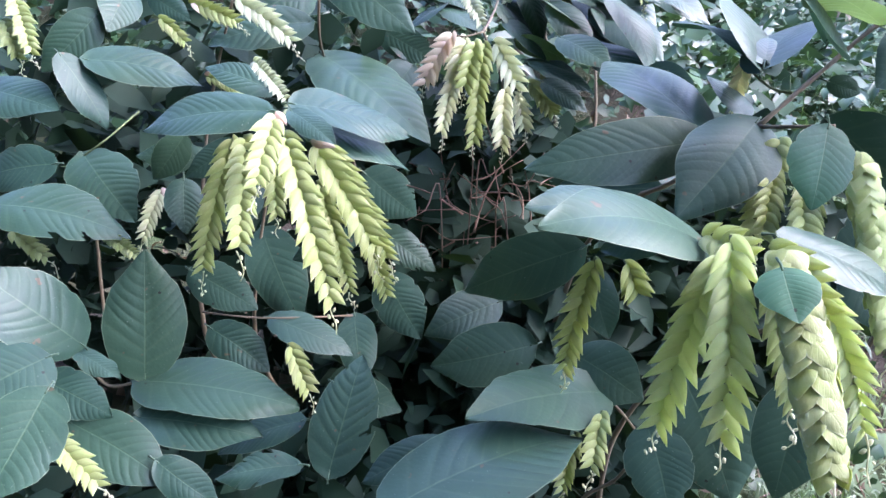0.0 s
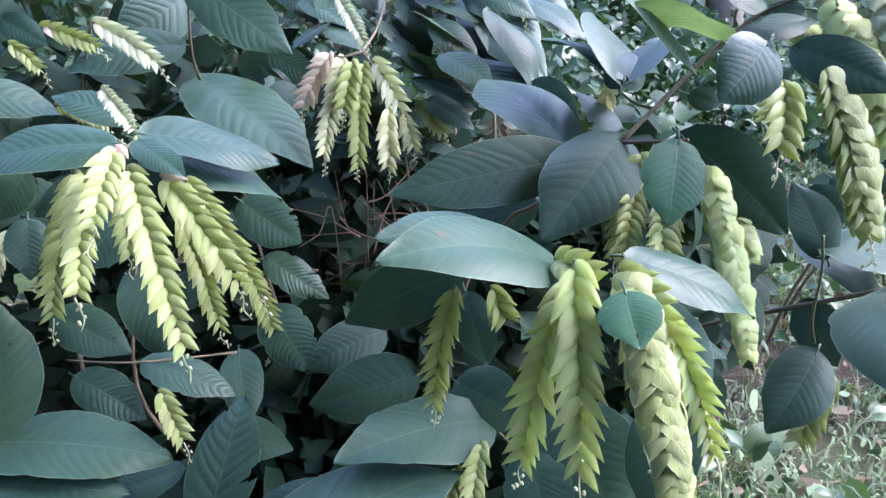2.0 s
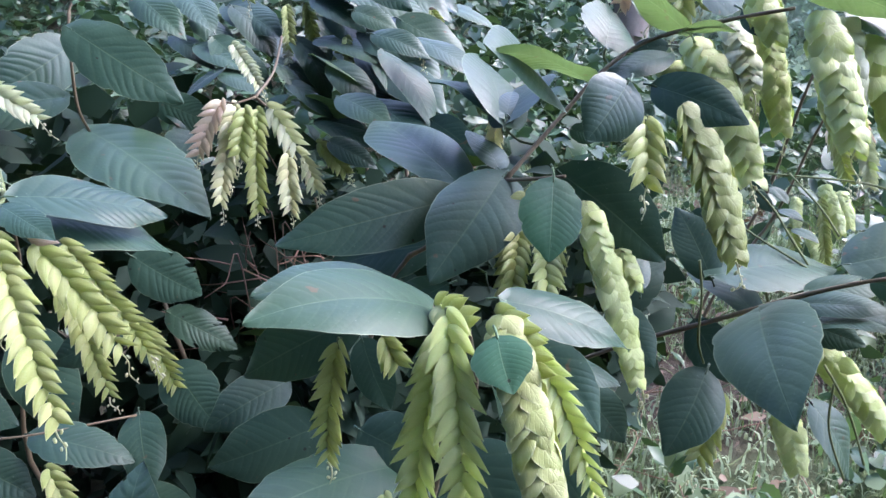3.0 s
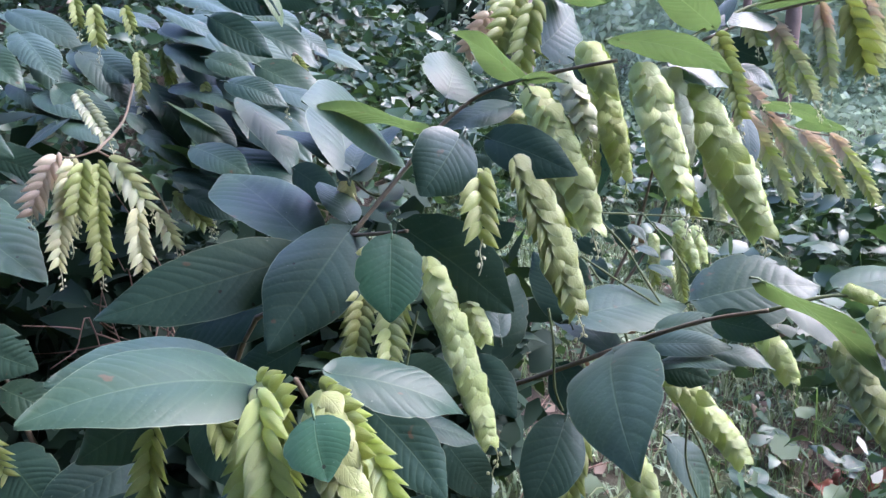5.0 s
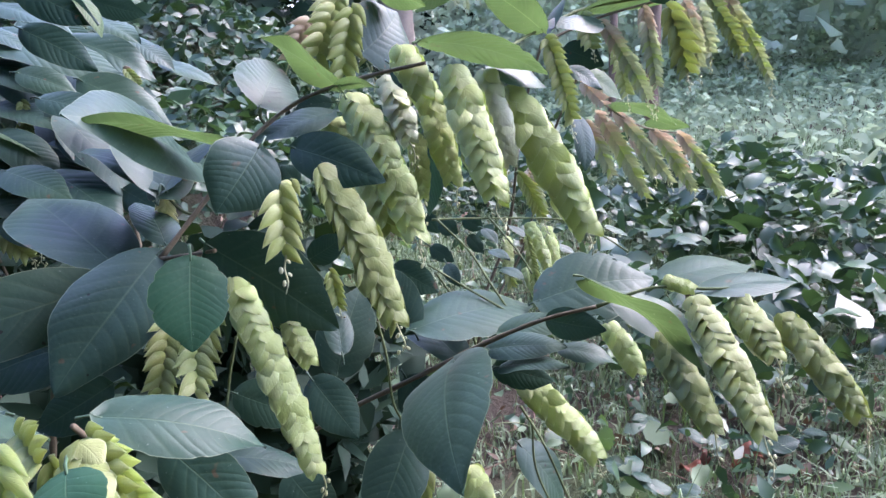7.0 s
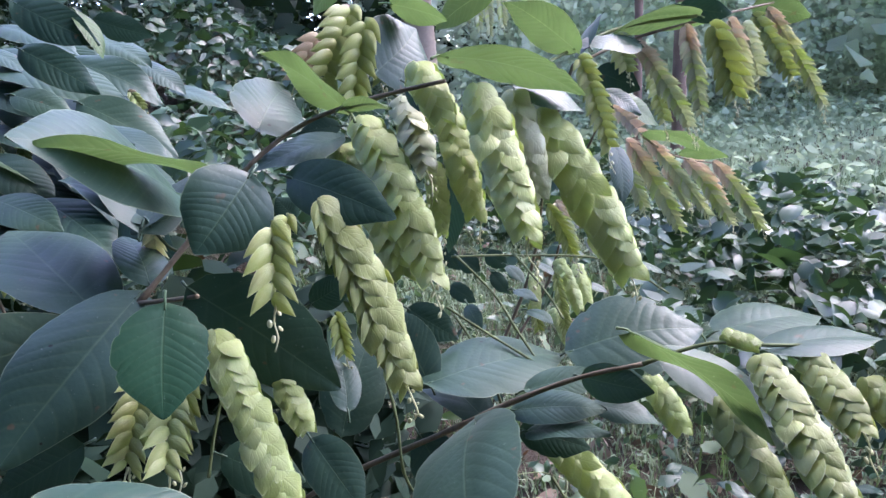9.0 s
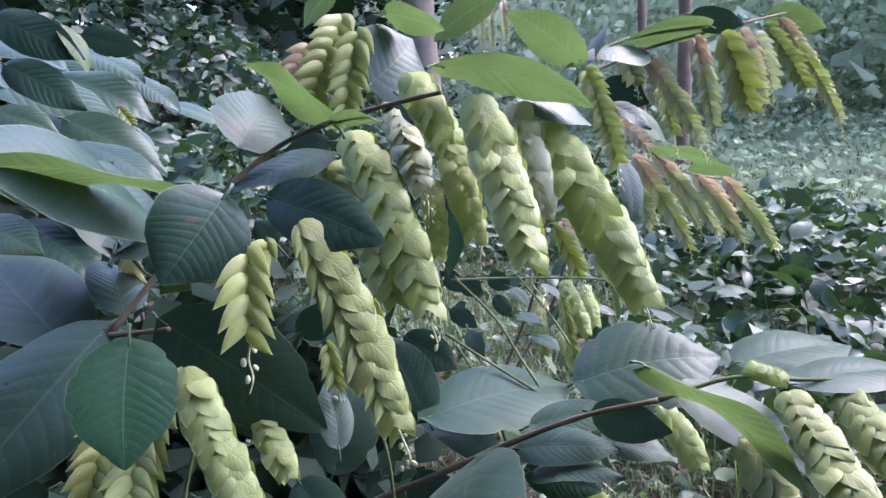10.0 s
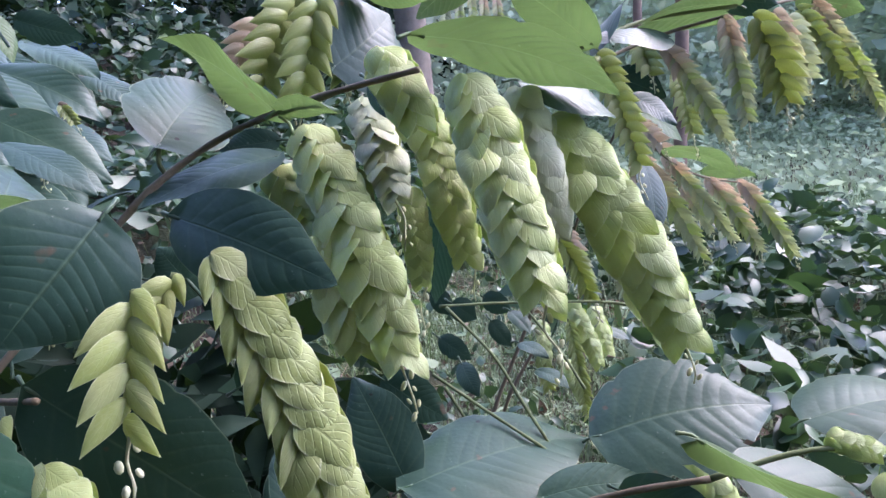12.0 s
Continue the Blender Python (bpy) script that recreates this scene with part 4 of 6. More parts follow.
spike(left_shrub, (-0.240, 0.972, 0.792), (-0.165, 0.975, 0.730), 0.032, (0.27, -0.96, 0.07), PALE)
spike(left_shrub, (-0.346, 0.974, 0.770), (-0.311, 0.968, 0.734), 0.023, (0.39, -0.92, 0.08))
spike(left_shrub, (-0.240, 0.820, 0.715), (-0.181, 0.803, 0.690), 0.019, (0.33, -0.93, 0.16))
spike(left_shrub, (-0.158, 0.742, 0.740), (-0.109, 0.667, 0.710), 0.018, (0.28, -0.95, 0.16), PALE, buds=False)
spike(left_shrub, (-0.141, 0.665, 0.446), (-0.117, 0.635, 0.398), 0.028, (0.25, -0.80, 0.55))
spike(left_shrub, (-0.332, 0.520, 0.448), (-0.274, 0.489, 0.407), 0.026, (0.51, -0.64, 0.57))
spike(left_shrub, (-0.549, 1.001, 0.799), (-0.506, 0.937, 0.726), 0.031, (0.54, -0.84, 0.06))
spike(left_shrub, (-0.563, 0.985, 0.772), (-0.531, 0.946, 0.722), 0.030, (0.55, -0.83, 0.08))
stem(left_shrub, [(-0.122, 1.045, 0.870), (-0.131, 1.040, 0.837), (-0.143, 1.038, 0.746), (-0.147, 1.076, 0.700)], 0.0022, 0.0018)
stem(left_shrub, [(-0.362, 0.896, 0.660), (-0.378, 0.838, 0.641), (-0.412, 0.833, 0.620)], 0.0013, 0.0010, GREEN_TWIG)
stem(left_shrub, [(-0.151, 0.777, 0.714), (-0.117, 0.688, 0.704), (-0.112, 0.641, 0.703)], 0.0022, 0.0018, GREEN_TWIG)
stem(left_shrub, [(-0.089, 0.785, 0.412), (-0.187, 0.734, 0.440), (-0.268, 0.752, 0.440)], 0.0014, 0.0010)
stem(left_shrub, [(-0.305, 0.644, 0.415), (-0.344, 0.650, 0.405), (-0.352, 0.629, 0.449), (-0.361, 0.615, 0.473)], 0.0018, 0.0015)
stem(left_shrub, [(-0.117, 0.688, 0.704), (-0.195, 0.861, 0.572), (-0.240, 0.843, 0.337), (-0.196, 0.883, 0.152), (-0.174, 0.903, -0.020)], 0.0013, 0.0040)
stem(left_shrub, [(-0.147, 1.076, 0.700), (-0.122, 1.115, 0.526), (-0.078, 1.027, 0.346), (-0.050, 1.067, 0.156), (-0.036, 1.087, -0.020)], 0.0017, 0.0050)
stem(left_shrub, [(-0.305, 0.644, 0.415), (-0.344, 0.715, 0.270), (-0.358, 0.730, 0.161), (-0.303, 0.770, 0.073), (-0.275, 0.790, -0.020)], 0.0015, 0.0045)
stem(left_shrub, [(-0.412, 0.833, 0.620), (-0.459, 0.896, 0.494), (-0.466, 0.880, 0.301), (-0.400, 0.920, 0.135), (-0.366, 0.940, -0.020)], 0.0015, 0.0045)
stem(left_shrub, [(-0.240, 0.972, 0.792), (-0.324, 1.014, 0.595), (-0.354, 0.942, 0.299), (-0.298, 0.982, 0.134), (-0.271, 1.002, -0.020)], 0.0017, 0.0050)

middle_shrub = shrub("shrub behind with drooping leaves and pink-tinged hanging flower spikes")
PLEATS[middle_shrub.name] = 1.5
spike(middle_shrub, (0.052, 0.954, 0.743), (0.006, 0.950, 0.672), 0.033, (0.03, -0.99, 0.14), PINK)
spike(middle_shrub, (0.067, 0.940, 0.736), (0.030, 0.907, 0.612), 0.030, (0.01, -0.98, 0.18), MIXED)
spike(middle_shrub, (0.080, 0.928, 0.735), (0.063, 0.910, 0.673), 0.033, (-0.01, -0.99, 0.15))
spike(middle_shrub, (0.092, 0.948, 0.730), (0.073, 0.910, 0.592), 0.031, (-0.03, -0.98, 0.19))
spike(middle_shrub, (0.104, 0.948, 0.732), (0.136, 0.935, 0.666), 0.036, (-0.07, -0.99, 0.15), PALE)
spike(middle_shrub, (0.120, 0.969, 0.667), (0.115, 0.940, 0.581), 0.033, (-0.06, -0.97, 0.22), MIXED)
spike(middle_shrub, (0.161, 1.043, 0.661), (0.200, 1.016, 0.611), 0.030, (-0.12, -0.97, 0.20))
spike(middle_shrub, (0.138, 1.005, 0.652), (0.154, 1.006, 0.593), 0.030, (-0.09, -0.97, 0.21), MIXED)
spike(middle_shrub, (0.062, 0.963, 0.738), (0.044, 0.945, 0.641), 0.029, (0.01, -0.99, 0.16), MIXED)
spike(middle_shrub, (0.151, 1.248, 0.844), (0.134, 1.151, 0.757), 0.022, (0.00, -1.00, 0.04), PALE)
spike(middle_shrub, (0.178, 1.366, 0.847), (0.182, 1.357, 0.763), 0.025, (-0.03, -1.00, 0.03))
spike(middle_shrub, (0.058, 1.135, 0.800), (0.096, 1.049, 0.735), 0.026, (0.06, -1.00, 0.07), PALE)
spike(middle_shrub, (0.230, 1.286, 0.816), (0.217, 1.254, 0.725), 0.022, (-0.07, -1.00, 0.06))
spike(middle_shrub, (0.190, 1.106, 0.664), (0.207, 1.073, 0.606), 0.028, (-0.05, -0.98, 0.20))
leaf(middle_shrub, (0.028, 1.199, 0.806), (0.106, 1.147, 0.727), 0.061, (0.14, -0.76, 0.64))
leaf(middle_shrub, (0.130, 1.293, 0.790), (0.180, 1.176, 0.684), 0.083, (0.41, -0.51, 0.76))
leaf(middle_shrub, (0.273, 1.265, 0.800), (0.368, 1.117, 0.709), 0.099, (0.04, -0.50, 0.86))
leaf(middle_shrub, (0.219, 1.195, 0.739), (0.282, 1.083, 0.691), 0.069, (0.31, -0.22, 0.92), material=LEAF_YOUNG)
leaf(middle_shrub, (0.280, 1.396, 0.863), (0.383, 1.326, 0.791), 0.072, (0.08, -0.61, 0.79))
leaf(middle_shrub, (0.274, 1.107, 0.727), (0.338, 1.046, 0.671), 0.052, (0.24, -0.51, 0.83))
leaf(middle_shrub, (0.313, 1.054, 0.667), (0.369, 1.040, 0.627), 0.035, (0.30, -0.69, 0.66))
leaf(middle_shrub, (0.167, 1.119, 0.680), (0.251, 1.074, 0.646), 0.051, (0.14, -0.42, 0.90))
leaf(middle_shrub, (0.136, 1.156, 0.706), (0.201, 1.109, 0.678), 0.042, (0.20, -0.28, 0.94), material=LEAF_YOUNG)
leaf(middle_shrub, (0.234, 1.412, 0.864), (0.248, 1.328, 0.775), 0.062, (0.34, -0.66, 0.67))
leaf(middle_shrub, (-0.082, 1.248, 0.879), (-0.012, 1.187, 0.809), 0.058, (0.09, -0.70, 0.71))
leaf(middle_shrub, (0.001, 1.203, 0.799), (0.075, 1.145, 0.755), 0.052, (0.14, -0.48, 0.87))
leaf(middle_shrub, (0.241, 1.338, 0.795), (0.265, 1.238, 0.732), 0.060, (0.19, -0.49, 0.85))
leaf(middle_shrub, (0.195, 1.359, 0.827), (0.202, 1.294, 0.742), 0.054, (0.47, -0.46, 0.76))
leaf(middle_shrub, (0.363, 1.474, 0.879), (0.396, 1.434, 0.803), 0.056, (0.04, -0.66, 0.75))
leaf(middle_shrub, (0.044, 1.327, 0.855), (0.131, 1.231, 0.797), 0.071, (-0.08, -0.57, 0.82))
leaf(middle_shrub, (-0.020, 1.294, 0.885), (0.030, 1.202, 0.814), 0.063, (0.19, -0.54, 0.82))
leaf(middle_shrub, (0.163, 1.215, 0.769), (0.191, 1.185, 0.706), 0.046, (0.12, -0.65, 0.75))
leaf(middle_shrub, (-0.044, 1.128, 0.725), (-0.013, 1.106, 0.680), 0.042, (0.19, -0.63, 0.75))
leaf(middle_shrub, (0.258, 1.063, 0.936), (0.335, 1.026, 0.884), 0.050, (-0.19, -0.91, 0.37))
leaf(middle_shrub, (0.318, 1.047, 0.922), (0.335, 1.022, 0.868), 0.031, (0.48, -0.46, 0.75), material=LEAF_YOUNG)
leaf(middle_shrub, (0.340, 1.128, 0.920), (0.402, 1.103, 0.896), 0.036, (-0.33, -0.94, 0.14))
leaf(middle_shrub, (0.251, 1.125, 0.888), (0.326, 1.094, 0.830), 0.050, (-0.11, -0.93, 0.35))
leaf(middle_shrub, (0.297, 1.218, 0.877), (0.408, 1.167, 0.807), 0.070, (0.06, -0.76, 0.65), wave=.03)
leaf(middle_shrub, (0.303, 1.073, 0.819), (0.399, 1.036, 0.743), 0.064, (0.12, -0.82, 0.55))
leaf(middle_shrub, (0.236, 1.062, 0.835), (0.294, 1.038, 0.805), 0.043, (0.07, -0.71, 0.70))
leaf(middle_shrub, (0.252, 0.992, 0.805), (0.321, 0.955, 0.770), 0.043, (0.04, -0.66, 0.75))
leaf(middle_shrub, (0.338, 0.993, 0.777), (0.392, 0.981, 0.739), 0.034, (0.25, -0.60, 0.76))
spike(middle_shrub, (0.328, 1.104, 0.784), (0.335, 1.087, 0.759), 0.015, (0.01, -1.00, 0.06))
spike(middle_shrub, (0.363, 1.150, 0.830), (0.376, 1.130, 0.804), 0.017, (-0.03, -1.00, 0.01))
leaf(middle_shrub, (0.189, 1.197, 0.856), (0.258, 1.129, 0.804), 0.055, (0.05, -0.55, 0.84))
leaf(middle_shrub, (0.271, 1.330, 0.864), (0.379, 1.206, 0.807), 0.087, (-0.12, -0.50, 0.86))
leaf(middle_shrub, (0.249, 1.415, 0.913), (0.346, 1.307, 0.839), 0.081, (-0.16, -0.65, 0.74))
leaf(middle_shrub, (0.271, 1.035, 0.779), (0.319, 0.951, 0.676), 0.071, (0.47, -0.37, 0.80))
spike(middle_shrub, (0.229, 1.155, 0.799), (0.226, 1.128, 0.741), 0.020, (0.04, -1.00, 0.07))
leaf(middle_shrub, (0.198, 1.091, 0.764), (0.252, 1.034, 0.697), 0.057, (0.08, -0.59, 0.80))
leaf(middle_shrub, (0.195, 1.246, 0.889), (0.359, 1.127, 0.811), 0.108, (0.05, -0.49, 0.87))
leaf(middle_shrub, (0.244, 1.174, 0.794), (0.363, 1.082, 0.764), 0.077, (-0.18, -0.50, 0.85))
leaf(middle_shrub, (0.022, 1.225, 0.802), (0.087, 1.166, 0.718), 0.061, (0.35, -0.45, 0.82))
leaf(middle_shrub, (0.120, 1.170, 0.772), (0.187, 1.124, 0.703), 0.053, (0.21, -0.55, 0.80))
leaf(middle_shrub, (-0.044, 1.401, 0.924), (0.057, 1.344, 0.855), 0.067, (0.13, -0.60, 0.79))
leaf(middle_shrub, (0.266, 1.104, 0.755), (0.292, 1.053, 0.693), 0.042, (0.56, -0.51, 0.65))
spike(middle_shrub, (0.145, 1.193, 0.850), (0.141, 1.166, 0.778), 0.023, (0.05, -1.00, 0.03))
spike(middle_shrub, (0.176, 1.246, 0.852), (0.185, 1.225, 0.783), 0.023, (0.02, -1.00, 0.03))
spike(middle_shrub, (0.089, 1.293, 0.921), (0.085, 1.276, 0.858), 0.032, (0.09, -1.00, -0.03))
spike(middle_shrub, (0.130, 1.336, 0.921), (0.135, 1.326, 0.877), 0.024, (0.05, -1.00, -0.04))
spike(middle_shrub, (0.063, 1.308, 0.939), (0.062, 1.294, 0.889), 0.023, (0.11, -0.99, -0.05))
leaf(middle_shrub, (0.186, 1.229, 0.909), (0.265, 1.177, 0.849), 0.047, (-0.10, -0.15, 1.00))
leaf(middle_shrub, (0.214, 1.227, 0.833), (0.293, 1.143, 0.745), 0.080, (-0.10, -0.15, 1.00))
leaf(middle_shrub, (0.274, 1.252, 0.819), (0.378, 1.151, 0.753), 0.088, (-0.10, -0.15, 1.00))
leaf(middle_shrub, (0.277, 1.135, 0.755), (0.351, 1.016, 0.684), 0.087, (-0.10, -0.15, 1.00))
leaf(middle_shrub, (0.152, 1.185, 0.801), (0.191, 1.122, 0.705), 0.061, (0.43, -0.44, 0.79))
leaf(middle_shrub, (0.090, 1.409, 0.923), (0.186, 1.369, 0.873), 0.063, (-0.10, -0.15, 1.00))
leaf(middle_shrub, (0.059, 1.283, 0.851), (0.116, 1.230, 0.763), 0.059, (0.31, -0.52, 0.80))
leaf(middle_shrub, (-0.005, 1.282, 0.843), (0.057, 1.233, 0.773), 0.058, (-0.10, -0.15, 1.00))
leaf(middle_shrub, (-0.069, 1.466, 0.924), (0.018, 1.421, 0.878), 0.060, (-0.10, -0.15, 1.00))
leaf(middle_shrub, (0.176, 1.130, 0.774), (0.258, 1.057, 0.702), 0.066, (0.61, 0.05, 0.79), material=LEAF_YOUNG)
leaf(middle_shrub, (0.317, 0.957, 0.689), (0.364, 0.898, 0.647), 0.044, (-0.47, -0.73, 0.49))
leaf(middle_shrub, (0.339, 1.318, 0.808), (0.410, 1.249, 0.752), 0.062, (-0.10, -0.15, 1.00))
leaf(middle_shrub, (0.246, 1.458, 0.913), (0.354, 1.381, 0.865), 0.078, (-0.10, -0.15, 1.00))
leaf(middle_shrub, (0.335, 1.517, 0.928), (0.416, 1.449, 0.863), 0.068, (-0.10, -0.15, 1.00))
leaf(middle_shrub, (0.451, 1.419, 0.829), (0.534, 1.363, 0.782), 0.061, (-0.10, -0.15, 1.00))
leaf(middle_shrub, (0.031, 1.153, 0.762), (0.100, 1.106, 0.722), 0.051, (-0.10, -0.15, 1.00))
leaf(middle_shrub, (0.132, 1.120, 0.739), (0.191, 1.077, 0.685), 0.041, (-0.10, -0.15, 1.00))
leaf(middle_shrub, (0.231, 1.115, 0.733), (0.289, 1.004, 0.661), 0.072, (0.31, -0.39, 0.86))
leaf(middle_shrub, (0.075, 1.324, 0.810), (0.166, 1.300, 0.780), 0.054, (-0.10, -0.15, 1.00))
leaf(middle_shrub, (-0.040, 1.253, 0.814), (0.022, 1.210, 0.757), 0.052, (-0.10, -0.15, 1.00))
leaf(middle_shrub, (0.218, 1.380, 0.939), (0.315, 1.291, 0.885), 0.078, (-0.10, -0.15, 1.00))
leaf(middle_shrub, (0.330, 1.463, 0.928), (0.418, 1.372, 0.865), 0.078, (-0.10, -0.15, 1.00))
leaf(middle_shrub, (0.401, 1.446, 0.883), (0.465, 1.377, 0.817), 0.063, (-0.10, -0.15, 1.00))
leaf(middle_shrub, (0.278, 1.253, 0.830), (0.369, 1.103, 0.772), 0.101, (-0.10, -0.15, 1.00))
leaf(middle_shrub, (0.187, 1.184, 0.796), (0.267, 1.097, 0.760), 0.068, (-0.10, -0.15, 1.00))
leaf(middle_shrub, (0.311, 1.007, 0.796), (0.382, 0.937, 0.743), 0.051, (-0.10, -0.15, 1.00))
leaf(middle_shrub, (0.199, 1.001, 0.726), (0.260, 0.936, 0.691), 0.052, (-0.04, -0.55, 0.83))
leaf(middle_shrub, (0.182, 1.273, 0.880), (0.261, 1.209, 0.848), 0.059, (-0.10, -0.15, 1.00))
leaf(middle_shrub, (0.117, 1.143, 0.764), (0.165, 1.123, 0.711), 0.041, (-0.10, -0.15, 1.00))
leaf(middle_shrub, (0.227, 1.280, 0.767), (0.357, 1.156, 0.697), 0.106, (-0.10, -0.15, 1.00))
leaf(middle_shrub, (0.164, 1.054, 0.683), (0.256, 1.025, 0.641), 0.058, (-0.10, -0.15, 1.00))
leaf(middle_shrub, (0.238, 1.198, 0.737), (0.310, 1.090, 0.676), 0.079, (-0.10, -0.15, 1.00))
leaf(middle_shrub, (0.241, 1.010, 0.718), (0.306, 0.915, 0.653), 0.072, (-0.10, -0.15, 1.00))
leaf(middle_shrub, (0.148, 1.100, 0.712), (0.225, 1.085, 0.682), 0.042, (0.37, 0.74, 0.56), material=LEAF_YOUNG)
leaf(middle_shrub, (0.178, 1.010, 0.664), (0.240, 0.985, 0.623), 0.039, (0.14, -0.73, 0.66))
leaf(middle_shrub, (0.167, 1.268, 0.746), (0.254, 1.253, 0.726), 0.050, (-0.10, -0.15, 1.00))
leaf(middle_shrub, (0.042, 1.147, 0.766), (-0.021, 1.127, 0.728), 0.042, (-0.10, -0.15, 1.00))
leaf(middle_shrub, (-0.014, 1.105, 0.679), (-0.067, 1.071, 0.631), 0.061, (0.27, -0.90, 0.33))
stem(middle_shrub, [(0.090, 0.963, 0.740), (0.114, 1.087, 0.760), (0.131, 1.164, 0.804)], 0.0020, 0.0018)
stem(middle_shrub, [(0.090, 0.963, 0.740), (0.065, 0.951, 0.736), (0.052, 0.952, 0.739)], 0.0015, 0.0010)
stem(middle_shrub, [(0.090, 0.963, 0.740), (0.133, 1.198, 0.633), (0.157, 1.248, 0.433), (0.162, 1.288, 0.195), (0.164, 1.308, -0.020)], 0.0013, 0.0040)
stem(middle_shrub, [(0.178, 1.366, 0.847), (0.233, 1.476, 0.725), (0.268, 1.459, 0.512), (0.261, 1.499, 0.230), (0.258, 1.519, -0.020)], 0.0017, 0.0050)
stem(middle_shrub, [(0.285, 1.393, 0.861), (0.336, 1.471, 0.706), (0.349, 1.433, 0.509), (0.334, 1.473, 0.229), (0.327, 1.493, -0.020)], 0.0017, 0.0050)

right_shrub = shrub("leaning shrub with red-brown branch, broad leaves and inflated green flower spikes")
leaf(right_shrub, (0.216, 0.458, 0.648), (0.097, 0.411, 0.683), 0.066, (0.36, -0.23, 0.90), bend=.09)
leaf(right_shrub, (0.196, 0.512, 0.644), (0.096, 0.478, 0.670), 0.054, (0.33, -0.31, 0.89))
leaf(right_shrub, (0.268, 0.619, 0.676), (0.108, 0.595, 0.662), 0.059, (0.09, -0.87, 0.48))
leaf(right_shrub, (0.282, 0.663, 0.677), (0.223, 0.826, 0.719), 0.089, (0.09, -0.21, 0.97))
leaf(right_shrub, (0.312, 0.614, 0.694), (0.225, 0.537, 0.636), 0.078, (-0.05, -0.60, 0.80))
leaf(right_shrub, (0.181, 0.550, 0.457), (0.051, 0.473, 0.491), 0.077, (0.32, -0.13, 0.94))
leaf(right_shrub, (-0.007, 0.400, 0.468), (0.153, 0.499, 0.449), 0.094, (0.07, 0.07, 0.99))
leaf(right_shrub, (0.122, 0.611, 0.472), (0.018, 0.601, 0.455), 0.063, (0.02, -0.90, 0.43))
leaf(right_shrub, (0.167, 0.625, 0.571), (0.054, 0.664, 0.507), 0.064, (-0.40, -0.90, 0.16))
leaf(right_shrub, (0.093, 0.685, 0.482), (0.011, 0.646, 0.465), 0.052, (0.25, -0.78, 0.57))
leaf(right_shrub, (0.160, 0.580, 0.479), (0.215, 0.537, 0.456), 0.059, (-0.31, -0.72, 0.62))
leaf(right_shrub, (0.170, 0.584, 0.568), (0.187, 0.567, 0.504), 0.037, (-0.13, -0.97, 0.21))
leaf(right_shrub, (0.290, 0.744, 0.609), (0.190, 0.739, 0.597), 0.050, (-0.09, -0.28, 0.96))
leaf(right_shrub, (0.251, 0.425, 0.665), (0.328, 0.404, 0.627), 0.044, (0.32, -0.39, 0.87))
leaf(right_shrub, (0.235, 0.385, 0.662), (0.234, 0.356, 0.643), 0.035, (-0.20, -0.75, 0.62), material=LEAF_FRESH)
leaf(right_shrub, (0.243, 0.515, 0.490), (0.264, 0.444, 0.425), 0.084, (-0.33, -0.69, 0.65))
leaf(right_shrub, (0.204, 0.486, 0.468), (0.214, 0.441, 0.415), 0.055, (-0.24, -0.76, 0.60))
leaf(right_shrub, (0.312, 0.455, 0.532), (0.281, 0.418, 0.453), 0.055, (-0.45, -0.73, 0.52))
leaf(right_shrub, (0.400, 0.672, 0.716), (0.430, 0.667, 0.705), 0.021, (-0.17, -0.98, 0.06))
leaf(right_shrub, (0.323, 0.523, 0.710), (0.310, 0.499, 0.654), 0.052, (0.05, -0.82, 0.40), material=LEAF_FRESH)
leaf(right_shrub, (0.343, 0.559, 0.705), (0.417, 0.517, 0.632), 0.063, (-0.36, -0.92, 0.16))
leaf(right_shrub, (0.380, 0.521, 0.777), (0.342, 0.507, 0.741), 0.052, (-0.10, -0.97, 0.10))
leaf(right_shrub, (0.406, 0.528, 0.772), (0.449, 0.473, 0.748), 0.037, (-0.25, -0.92, 0.30))
leaf(right_shrub, (0.413, 0.630, 0.795), (0.458, 0.707, 0.822), 0.060, (0.45, -0.45, 0.77))
leaf(right_shrub, (0.524, 0.661, 0.830), (0.582, 0.696, 0.865), 0.070, (0.65, -0.50, 0.57))
leaf(right_shrub, (0.520, 0.533, 0.836), (0.635, 0.529, 0.801), 0.049, (0.29, 0.37, 0.88), material=LEAF_YOUNG)
leaf(right_shrub, (0.591, 0.556, 0.812), (0.645, 0.542, 0.789), 0.038, (0.15, -0.62, 0.77))
leaf(right_shrub, (0.469, 0.590, 0.804), (0.424, 0.640, 0.850), 0.033, (0.82, 0.30, 0.49), wave=.05, material=LEAF_YOUNG)
leaf(right_shrub, (0.467, 0.628, 0.809), (0.446, 0.649, 0.832), 0.019, (-0.03, -0.74, 0.67))
leaf(right_shrub, (0.466, 0.581, 0.808), (0.482, 0.539, 0.807), 0.023, (0.43, 0.12, 0.90), material=LEAF_YOUNG)
leaf(right_shrub, (0.473, 0.624, 0.783), (0.397, 0.610, 0.767), 0.039, (-0.13, -0.33, 0.93))
leaf(right_shrub, (0.477, 0.635, 0.791), (0.446, 0.651, 0.788), 0.018, (-0.45, -0.80, 0.40))
leaf(right_shrub, (0.328, 0.652, 0.740), (0.284, 0.785, 0.763), 0.071, (0.24, -0.09, 0.97))
leaf(right_shrub, (0.328, 0.652, 0.740), (0.351, 0.702, 0.754), 0.028, (0.09, -0.30, 0.95))
leaf(right_shrub, (0.647, 0.569, 0.576), (0.754, 0.516, 0.588), 0.098, (-0.20, -0.36, 0.92), holes=3)
